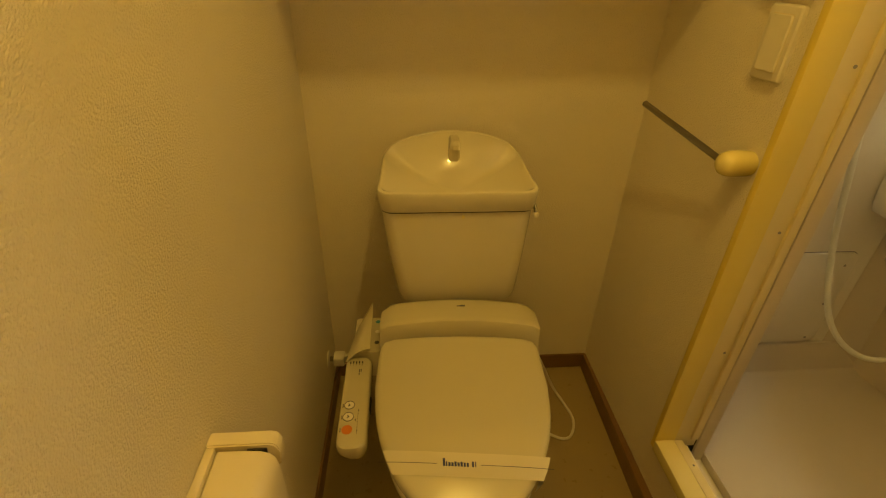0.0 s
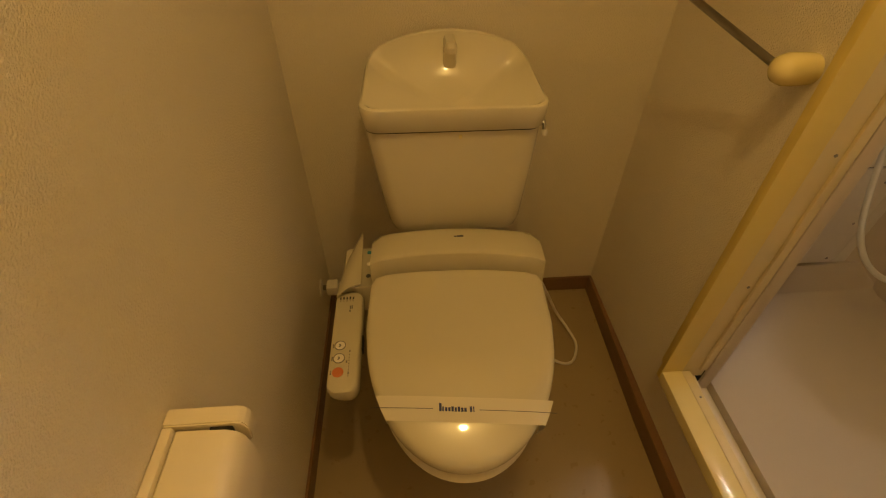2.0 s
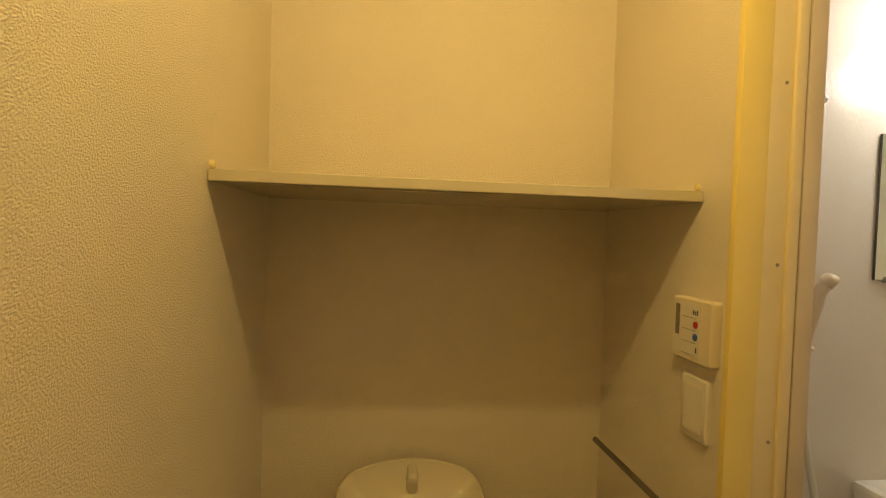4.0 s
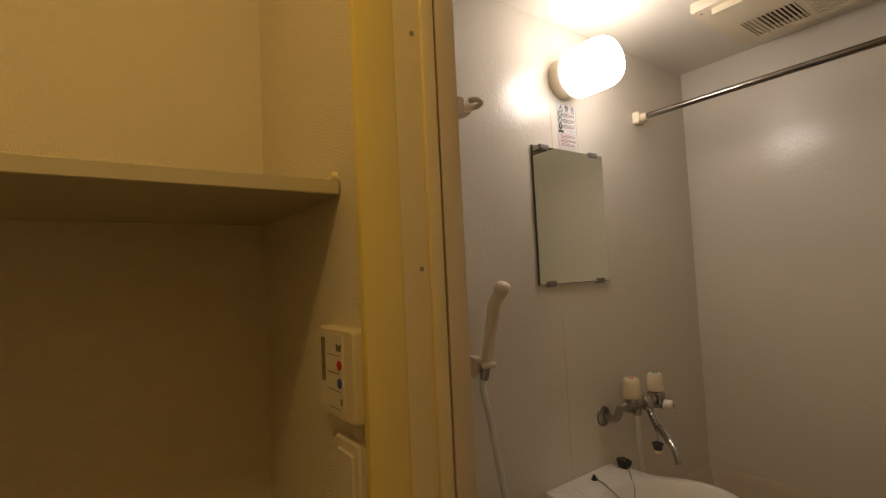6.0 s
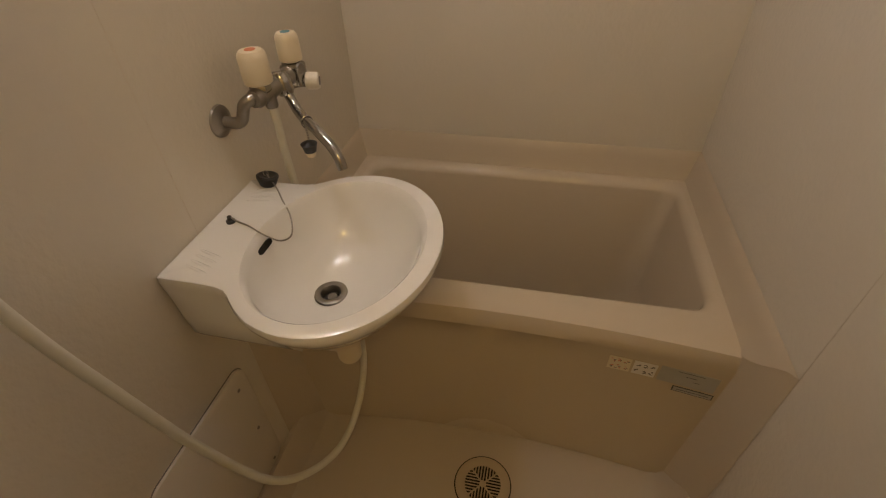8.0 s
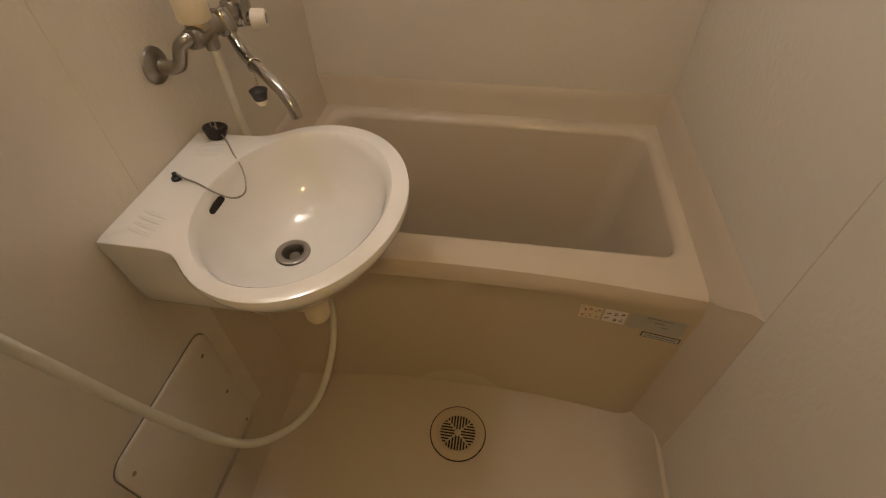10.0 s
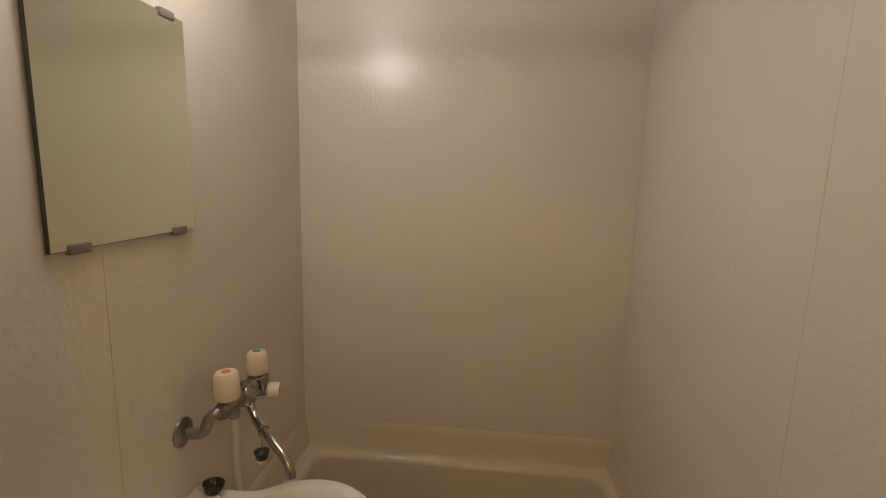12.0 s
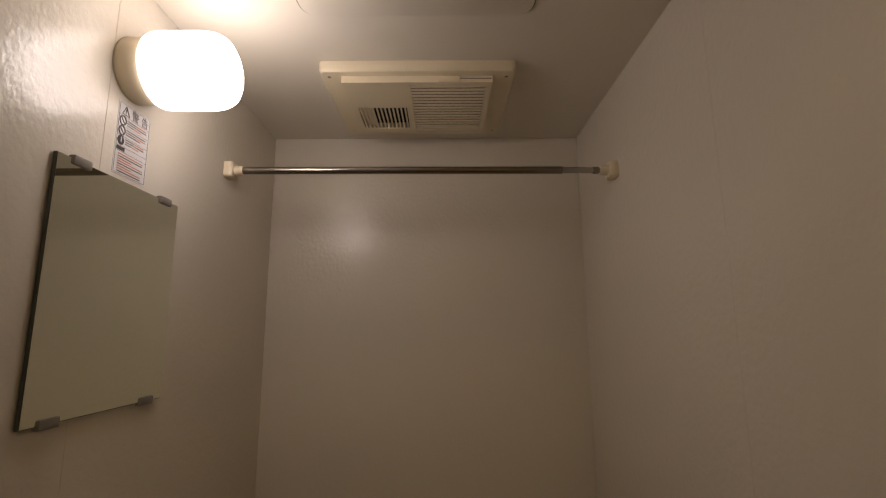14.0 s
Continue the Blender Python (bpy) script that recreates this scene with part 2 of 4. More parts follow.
structure("wall_right", bm, WALLPAPER, "cream wallpaper wall with the bathroom doorway", "wall")
structure("ceiling", box(-0.12, 0.955, ROOM_END - 0.12, 0.12, TOILET_TOP, TOILET_TOP + 0.1), WALLPAPER, "plain cream ceiling of the toilet", "ceiling")


def skirting(x0, x1, y0, y1):
    structure("baseboard", box(x0, x1, y0, y1, 0.0, 0.062, 0.002, 1), BROWN, "dark brown wooden baseboard along the toilet wall", "baseboard")


skirting(0.0, 0.009, ROOM_END, -0.009)
skirting(0.0, ROOM_W, -0.009, 0.0)
bm = loft([[Vector((ROOM_W - t, y, 0)), Vector((ROOM_W, y, 0)), Vector((ROOM_W, y, 0.062)), Vector((ROOM_W - t + 0.002, y, 0.062)), Vector((ROOM_W - t, y, 0.060))] for y, t in ((-0.009, 0.009), (-0.5, 0.023), (ROOM_END, 0.024))])
structure("baseboard", bm, BROWN, "dark brown wooden baseboard along the toilet wall", "baseboard")


# doorway frame
def door_frame():
    root = tagged(thing("door_frame", "yellowed plastic frame and sill of the bathroom doorway", "door frame"), kind="structure")
    for e, lip in ((OPEN_A, -1), (OPEN_B, 1)):
        def post(name, x0, x1, near, far, z0, z1, mat, label="", bevel=0.002):
            """A post from the reveal's face (0) into the wall, in metres from the face."""
            a, b = sorted((e + lip * near, e - lip * far))
            return part(name, box(x0, x1, a, b, z0, z1, bevel), mat, root, label)
        post("casing", 0.860, 0.9115, 0.0, 0.013, SILL_Z - 0.03, HEAD_Z + 0.04, YELLOWED, "strongly yellowed plastic casing", 0.001)
        post("casing_back", 0.8885, 0.9115, -0.0132, 0.05, SILL_Z - 0.03, HEAD_Z + 0.04, YELLOWED)
        post("jamb", 0.9116, 0.9685, -0.0006, 0.05, SILL_Z - 0.03, HEAD_Z + 0.04, CREAM_FRAME, "cream plastic jamb", 0.0006)
        post("stop", 0.950, 0.9685, 0.006, 0.0019, SILL_Z, HEAD_Z, CREAM_FRAME)
        post("gasket", 0.9687, 0.9728, -0.002, 0.05, SILL_Z - 0.1, HEAD_Z + 0.04, DARK, "black rubber gasket", 0.0)
        post("bath_jamb", 0.9730, 1.004, 0.004, 0.05, SILL_Z - 0.16, HEAD_Z + 0.04, BEIGE_FRAME, "beige bathroom-side jamb")
        for z in (0.55, 0.85, 1.14, 1.434, 1.73, 2.0):
            part("screw", lathe([(0.0030, -0.0025), (0.0030, 0.0006), (0.0015, 0.0012)], (0.938, e - lip * 0.0, z), (0, lip, 0), 10), DULL_STEEL, root)
    part("head", box(0.860, 0.9685, OPEN_B, OPEN_A, HEAD_Z, HEAD_Z + 0.04, 0.003), CREAM_FRAME, root)
    part("bath_head", box(0.9730, 1.004, OPEN_B, OPEN_A, HEAD_Z, HEAD_Z + 0.04, 0.003), BEIGE_FRAME, root)
    part("sill", box(0.860, 0.908, OPEN_B, OPEN_A, SILL_Z - 0.035, SILL_Z - 0.002, 0.002), IVORY, root, "ivory sill board")
    part("threshold", box(0.9095, 0.931, OPEN_B, OPEN_A, SILL_Z - 0.035, SILL_Z - 0.004, 0.002), CREAM_FRAME, root, "pale threshold strip")
    part("track", box(0.932, 0.937, OPEN_B, OPEN_A, SILL_Z - 0.035, SILL_Z - 0.02), DARK, root)
    part("bath_sill", box(0.938, 1.004, OPEN_B, OPEN_A, PAN_Z - 0.01, SILL_Z - 0.085, 0.004), PALE, root, "white bathroom-side sill")
    part("screw", lathe([(0.003, 0), (0.002, 0.0012)], (0.922, OPEN_A - 0.07, SILL_Z - 0.004), (0, 0, 1), 10), DULL_STEEL, root)


door_frame()


# bathroom shell: slabs with panels 4 mm proud of them
def panel_wall(name, slab, panels, label):
    root = structure(name, box(*slab), SEAM, label, "wall")
    for p in panels:
        part("wall_panel", box(*p, 0.0004, 1), PANEL, root, "")
    return root


panel_wall("wall_bath_mirror", (DW, FW + 0.1, MW + 0.0005, MW + 0.08, 0, BATH_TOP + 0.05),
           [(DW, SEAM_X - 0.0005, MW, MW + 0.0005, PAN_Z + 0.06, BATH_TOP), (SEAM_X + 0.0005, FW + 0.004, MW, MW + 0.0005, PAN_Z + 0.06, BATH_TOP)],
           "off-white moulded panel wall carrying mirror and lamp")
panel_wall("wall_bath_far", (FW + 0.004, FW + 0.08, RW - 0.08, MW + 0.004, 0, BATH_TOP + 0.05),
           [(FW, FW + 0.004, RW, MW, 0.3, BATH_TOP)], "off-white moulded panel wall above the bathtub")
panel_wall("wall_bath_right", (DW, FW + 0.004, RW - 0.08, RW - 0.0005, 0, BATH_TOP + 0.05),
           [(DW, SEAM_X - 0.0005, RW - 0.0005, RW, PAN_Z + 0.1, BATH_TOP), (SEAM_X + 0.0005, FW, RW - 0.0005, RW, PAN_Z + 0.1, BATH_TOP)],
           "off-white moulded panel side wall of the bathroom")
bm = box(0.976, DW, OPEN_A + 0.05, MW + 0.08, 0, BATH_TOP)
box(0.976, DW, RW - 0.08, OPEN_B - 0.05, 0, BATH_TOP, bm=bm)
box(0.976, DW, OPEN_B - 0.05, OPEN_A + 0.05, HEAD_Z + 0.04, BATH_TOP, bm=bm)
box(0.976, DW, OPEN_B - 0.05, OPEN_A + 0.05, 0, PAN_Z - 0.012, bm=bm)
structure("wall_bath_door", bm, PANEL, "off-white panel wall beside the bathroom doorway", "wall")
structure("ceiling_bath", box(0.976, FW + 0.08, RW - 0.08, MW + 0.08, BATH_TOP, BATH_TOP + 0.06), PANEL_SMOOTH, "off-white moulded bathroom ceiling", "ceiling")

# floor pan with coved edges
bm = loft([rrect(DW + 0.004, 1.80, RW + 0.001, MW - 0.001, 0.002, 0.0), rrect(DW + 0.004, 1.80, RW + 0.001, MW - 0.001, 0.002, PAN_Z + 0.1),
           rrect(DW + 0.006, 1.80, RW + 0.012, MW - 0.012, 0.01, PAN_Z + 0.1), rrect(DW + 0.014, 1.82, RW + 0.025, MW - 0.025, 0.03, PAN_Z + 0.06),
           rrect(DW + 0.03, 1.83, RW + 0.05, MW - 0.045, 0.05, PAN_Z + 0.012), rrect(DW + 0.06, 1.84, RW + 0.075, MW - 0.07, 0.06, PAN_Z)], True, True)
structure("floor_bath", bm, PAN, "beige moulded resin washing floor with coved edges", "floor")


# ---- bathroom things ----
def bow(p, amount):
    """The tub's front swings in towards the middle of its length."""
    t = (p.y + 0.62) / 0.5
    w = max(0.0, min(1.0, (1.95 - p.x) / 0.18))
    return Vector((p.x + amount * w * max(0.0, 1 - t * t), p.y, p.z))


def bathtub():
    root = thing("bathtub", "beige moulded resin bathtub with a curved apron", "bathtub")
    y0, y1, x1 = RW + 0.003, MW - 0.003, FW - 0.003
    rings = [
        [bow(p, 0.045) for p in rrect(1.758, x1, y0, y1, 0.02, PAN_Z - 0.01, 7, 14)],
        [bow(p, 0.045) for p in rrect(1.742, x1, y0, y1, 0.02, 0.50, 7, 14)],
        [bow(p, 0.045) for p in rrect(1.738, x1, y0, y1, 0.02, 0.565, 7, 14)],
        [bow(p, 0.030) for p in rrect(1.740, x1, y0, y1, 0.02, 0.578, 7, 14)],
        [bow(p, 0.030) for p in rrect(1.741, x1, y0, y1, 0.02, 0.600, 7, 14)],
        [bow(p, 0.034) for p in rrect(1.746, x1, y0, y1, 0.02, 0.617, 7, 14)],
        [bow(p, 0.045) for p in rrect(1.757, x1, y0, y1, 0.02, 0.624, 7, 14)],
        *[[bow(p, 0.000) for p in rrect(1.844 + 0.021 * math.sin(a), 2.358 - 0.030 * math.sin(a), -1.080 + 0.021 * math.sin(a), -0.172 - 0.024 * math.sin(a), 0.046, 0.6245 - 0.028 * (1 - math.cos(a)), 7, 14)]
          for a in [radians(d) for d in range(0, 80, 13)]],
        [bow(p, 0.000) for p in rrect(1.885, 2.315, -1.030, -0.212, 0.06, 0.33, 7, 14)],
        [bow(p, 0.000) for p in rrect(1.902, 2.298, -1.000, -0.232, 0.08, 0.155, 7, 14)],
        [bow(p, 0.000) for p in rrect(1.945, 2.255, -0.955, -0.275, 0.09, 0.115, 7, 14)],
    ]
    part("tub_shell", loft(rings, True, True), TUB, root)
    # sloped upstands against the three walls
    up = [Vector(v) for v in ((1.70, RW + 0.0006, 0), (x1, RW + 0.0006, 0), (x1, MW - 0.0006, 0), (1.70, MW - 0.0006, 0))]
    inn = [Vector(v) for v in ((1.752, RW + 0.028, 0), (x1 - 0.028, RW + 0.028, 0), (x1 - 0.028, MW - 0.028, 0), (1.752, MW - 0.028, 0))]
    top = [Vector(v) for v in ((SEAM_X, RW + 0.0006, 0), (x1, RW + 0.0006, 0), (x1, MW - 0.0006, 0), (SEAM_X, MW - 0.0006, 0))]
    prof = [([v for v in inn], 0.620), ([a.lerp(b, 0.18) for a, b in zip(inn, top)], 0.631), ([a.lerp(b, 0.42) for a, b in zip(inn, top)], 0.653),
            ([a.lerp(b, 0.62) for a, b in zip(inn, top)], 0.676), ([a.lerp(b, 0.8) for a, b in zip(inn, top)], 0.694), ([v for v in top], 0.704)]
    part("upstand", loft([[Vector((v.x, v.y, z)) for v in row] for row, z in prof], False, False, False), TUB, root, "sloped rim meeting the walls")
    # wings that carry the apron round to the walls
    for wall, s in ((RW + 0.0006, 1), (MW - 0.0006, -1)):
        line = [(SEAM_X, wall, 0.704), (1.6664, wall + s * 0.0052, 0.694), (1.6857, wall + s * 0.0099, 0.676), (1.7071, wall + s * 0.0151, 0.653), (1.7327, wall + s * 0.0213, 0.631), (1.752, wall + s * 0.026, 0.6205), (1.80, wall + s * 0.05, 0.612)]
        low = [(SEAM_X, wall, 0), (1.666, wall + s * 0.005, 0), (1.687, wall + s * 0.011, 0), (1.709, wall + s * 0.018, 0), (1.734, wall + s * 0.027, 0), (1.758, wall + s * 0.036, 0), (1.82, wall + s * 0.06, 0)]
        rows = []
        for k in range(9):
            t = k / 8
            rows.append([Vector((a[0] * (1 - t) + b[0] * t, a[1] * (1 - t) + b[1] * t, a[2] * (1 - t) + (PAN_Z - 0.005) * t)) for a, b in zip(line, low)])
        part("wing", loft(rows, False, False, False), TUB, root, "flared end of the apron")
    return root


def apron_x(y):
    """Where the apron's face stands half-way up."""
    t = (y + 0.62) / 0.5
    return 1.7405 + 0.045 * max(0.0, 1 - t * t)


def apron_sheet(y0, y1, z0, z1, off, thick=0.0006):
    """A thin sheet lying on the curved apron, off metres proud of it."""
    rows = []
    for k in range(7):
        y = y0 + (y1 - y0) * k / 6
        row = []
        for z, d in ((z0, 0), (z1, 0), (z1, thick), (z0, thick)):
            lean = -(z - 0.5) * (0.0615 if z > 0.5 else 0.039)
            row.append(Vector((apron_x(y) + 0.0015 + lean - off + d, y, z)))
        rows.append(row)
    return loft(rows)


def safety_sticker(y0, red):
    root = thing("safety_sticker", "small faded white safety sticker on the tub apron", "sticker", "stickers on the tub")
    z0 = 0.500
    part("sheet", apron_sheet(y0 - 0.044, y0, z0, z0 + 0.044, 0.0008), STICKER if not red else PAPER, root)
    rnd = random.Random(7 if red else 8)
    for row in range(2):
        for i in range(3):
            for k in range(4):
                yy, zz = y0 - 0.041 + 0.0135 * i + 0.008 * rnd.random(), z0 + 0.004 + 0.020 * row + 0.012 * rnd.random()
                part("print_mark", apron_sheet(yy, yy + 0.002 + 0.004 * rnd.random(), zz, zz + 0.0012 + 0.0025 * rnd.random(), 0.0012), RED_PRINT if red and (i + k) % 2 else GREY_PRINT, root)


bathtub()
safety_sticker(-0.873, True)
safety_sticker(-0.922, False)


def washbasin():
    root = thing("washbasin", "white glazed ceramic washbasin fixed to the wall", "washbasin")
    Z = 0.857
    n = 72

    hub = Vector((1.678, -0.33))
    corner_a = [math.atan2(MW - hub.y, x - hub.x) for x in (1.826, 1.535)]
    spin = sorted([2 * math.pi * i / n - math.pi for i in range(n)] + [c + d for c in corner_a for d in (-0.02, 0.0, 0.02)])

    def outline(rx, ry, cx, cy, z, back, bx0, bx1, neck):
        """An oval in front joined by hollow necks to a straight-backed block at the wall."""
        pts = []
        for a in spin:
            d = Vector((math.cos(a), math.sin(a)))
            best = 0.0
            # the oval
            ox, oy = hub.x - cx, hub.y - cy
            qa, qb, qc = (d.x / rx) ** 2 + (d.y / ry) ** 2, 2 * (ox * d.x / rx ** 2 + oy * d.y / ry ** 2), (ox / rx) ** 2 + (oy / ry) ** 2 - 1
            disc_ = qb * qb - 4 * qa * qc
            if disc_ > 0:
                best = (-qb + math.sqrt(disc_)) / (2 * qa)
            # the block, taken up to where its sides meet the oval
            if d.y > 0.05:
                tb = (back - hub.y) / d.y
                ts = ((bx1 if d.x > 0 else bx0) - hub.x) / d.x if abs(d.x) > 1e-6 else 9.0
                block = min(tb, ts) if ts > 0 else tb
                k = 0.016
                hi, lo = max(best, block), min(best, block)
                best = hi if tb < ts else 0.5 * (hi + lo + math.sqrt((hi - lo) ** 2 + k * k))
            p = hub + d * best
            pts.append(Vector((p.x, min(p.y, back), z)))
        return pts

    def oval(rx, ry, cx, cy, z):
        """An oval, its points on the same rays from the hub as the outline's."""
        pts = []
        for a in spin:
            dx, dy, ox, oy = math.cos(a), math.sin(a), hub.x - cx, hub.y - cy
            qa, qb, qc = (dx / rx) ** 2 + (dy / ry) ** 2, 2 * (ox * dx / rx ** 2 + oy * dy / ry ** 2), (ox / rx) ** 2 + (oy / ry) ** 2 - 1
            t = (-qb + math.sqrt(qb * qb - 4 * qa * qc)) / (2 * qa)
            pts.append(Vector((hub.x + dx * t, hub.y + dy * t, z)))
        return pts

    cx, cy = 1.673, -0.376
    wall = MW - 0.001
    rings = [
        oval(0.040, 0.040, cx, -0.33, Z - 0.180),
        outline(0.075, 0.070, cx, -0.33, Z - 0.166, wall, 1.56, 1.80, 0.1),
        outline(0.115, 0.098, cx, -0.345, Z - 0.140, wall, 1.545, 1.816, 0.1),
        outline(0.158, 0.132, cx, -0.362, Z - 0.095, wall, 1.54, 1.822, 0.1),
        outline(0.188, 0.151, cx, -0.370, Z - 0.052, wall, 1.538, 1.823, 0.1),
        outline(0.208, 0.166, cx, cy, Z - 0.022, wall, 1.536, 1.825, 0.1),
        outline(0.212, 0.170, cx, cy, Z - 0.009, wall, 1.535, 1.826, 0.1),
        outline(0.210, 0.168, cx, cy, Z - 0.002, wall, 1.536, 1.825, 0.1),
        outline(0.203, 0.161, cx, cy, Z, wall - 0.001, 1.540, 1.821, 0.1),
        oval(0.187, 0.147, cx, -0.370, Z - 0.001),
        oval(0.182, 0.143, cx, -0.369, Z - 0.006),
        oval(0.175, 0.138, cx, -0.367, Z - 0.022),
        oval(0.158, 0.128, cx, -0.362, Z - 0.065),
        oval(0.122, 0.098, cx, -0.350, Z - 0.105),
        oval(0.075, 0.062, cx, -0.338, Z - 0.128),
        oval(0.030, 0.030, cx, -0.330, Z - 0.138),
    ]
    part("basin", loft(rings, True, False), PORCELAIN, root)
    # soap ribs on the two shoulders
    for sx in (1, -1):
        for i in range(4):
            x = 1.68 + sx * (0.070 + 0.013 * i)
            part("soap_rib", tube([(x, -0.150, Z - 0.0046), (x + sx * 0.006, -0.166, Z - 0.0032), (x + sx * 0.012, -0.188, Z - 0.0032), (x + sx * 0.016, -0.202, Z - 0.0046)], 0.0042, 14, 6), PORCELAIN, root)
    # waste fitting
    d = Vector((1.676, -0.330, Z - 0.1385))
    part("waste_ring", lathe([(0.0315, -0.001), (0.0305, 0.003), (0.026, 0.0045), (0.0195, 0.0035), (0.0185, 0.001)], d, (0, 0, 1), 32, caps=False), DULL_STEEL, root, "dull metal waste ring")
    part("waste_throat", lathe([(0.0195, 0.0035), (0.0175, -0.004), (0.0165, -0.020), (0.010, -0.024), (0.001, -0.024)], d, (0, 0, 1), 28, caps=False), DULL_STEEL, root)
    part("waste_hole", lathe([(0.0168, -0.0135), (0.0160, -0.0130)], d, (0, 0, 1), 28), DARK, root)
    part("waste_cup", lathe([(0.0095, -0.0129), (0.0090, -0.0090), (0.0070, -0.0085)], d + Vector((0.002, 0, 0)), (0, 0, 1), 24), GREY_CLIP, root)
    # overflow slot in the wall-side of the bowl
    up, out = Vector((0, 0.28, 0.96)), Vector((0, -0.96, 0.28))
    part("overflow_slot", loft([[Vector((1.664, -0.2325, 0.829)) + out * k + Vector((0.020, 0, 0)) * math.copysign(abs(math.cos(a)) ** 0.35, math.cos(a)) + up * 0.0055 * math.copysign(abs(math.sin(a)) ** 0.5, math.sin(a)) for a in [2 * math.pi * i / 20 for i in range(20)]] for k in (-0.006, 0.0022)]), DARK, root, "black overflow slot")
    # trap under the bowl
    part("trap_cup", lathe([(0.022, 0), (0.026, 0.01), (0.026, 0.05), (0.018, 0.062)], (1.690, -0.33, Z - 0.345), (0, 0, 1), 24), CREAM, root, "cream plastic trap")
    part("waste_pipe", tube([(1.676, -0.33, Z - 0.17), (1.684, -0.33, Z - 0.24), (1.690, -0.33, Z - 0.30)], 0.013, 14), PALE, root)
    part("waste_outlet", tube([(1.690, -0.33, Z - 0.315), (1.690, -0.28, Z - 0.316), (1.690, -0.20, Z - 0.318), (1.690, MW, Z - 0.318)], 0.013, 14), PALE, root)
    # chain with two black fittings
    part("chain_pin", lathe([(0.008, 0), (0.008, 0.004), (0.004, 0.006), (0.004, 0.012), (0.0015, 0.014)], (1.686, -0.163, Z), (0, 0, 1), 16), RUBBER, root, "black chain anchor")
    return root


washbasin()


def sink_plug():
    root = thing("sink_plug", "black rubber plug on a fine bead chain lying on the basin", "plug")
    z = 0.858
    part("plug", lathe([(0.015, 0), (0.021, 0.016), (0.021, 0.019), (0.017, 0.021), (0.008, 0.018)], (1.812, -0.168, z), (0.12, -0.12, 1), 24), RUBBER, root)
    part("ring", tube([(1.812 + 0.006 * math.cos(a), -0.170 + 0.003 * math.sin(a), z + 0.024 + 0.005 * math.sin(a)) for a in [k * math.pi / 4 for k in range(9)]], 0.001, 6, 3), CHROME, root)
    way = smooth_path([(1.812, -0.172, z + 0.022), (1.795, -0.196, z + 0.006), (1.765, -0.222, z + 0.001), (1.735, -0.250, z - 0.012), (1.700, -0.266, z - 0.026), (1.676, -0.258, z - 0.022),
                       (1.668, -0.235, z - 0.006), (1.676, -0.205, z + 0.003), (1.684, -0.178, z + 0.004), (1.686, -0.166, z + 0.010)], 9)
    bm = bmesh.new()
    for i, c in enumerate(way):
        lathe([(0.0004, -0.0016), (0.0017, -0.0008), (0.0017, 0.0008), (0.0004, 0.0016)], c, (way[min(i + 1, len(way) - 1)] - way[i - 1 if i else 0]), 6, bm)
    part("bead_chain", bm, DULL_STEEL, root, "fine metal bead chain")
    part("chain_wire", tube(way, 0.0009, 5, smooth=False), DULL_STEEL, root)


sink_plug()


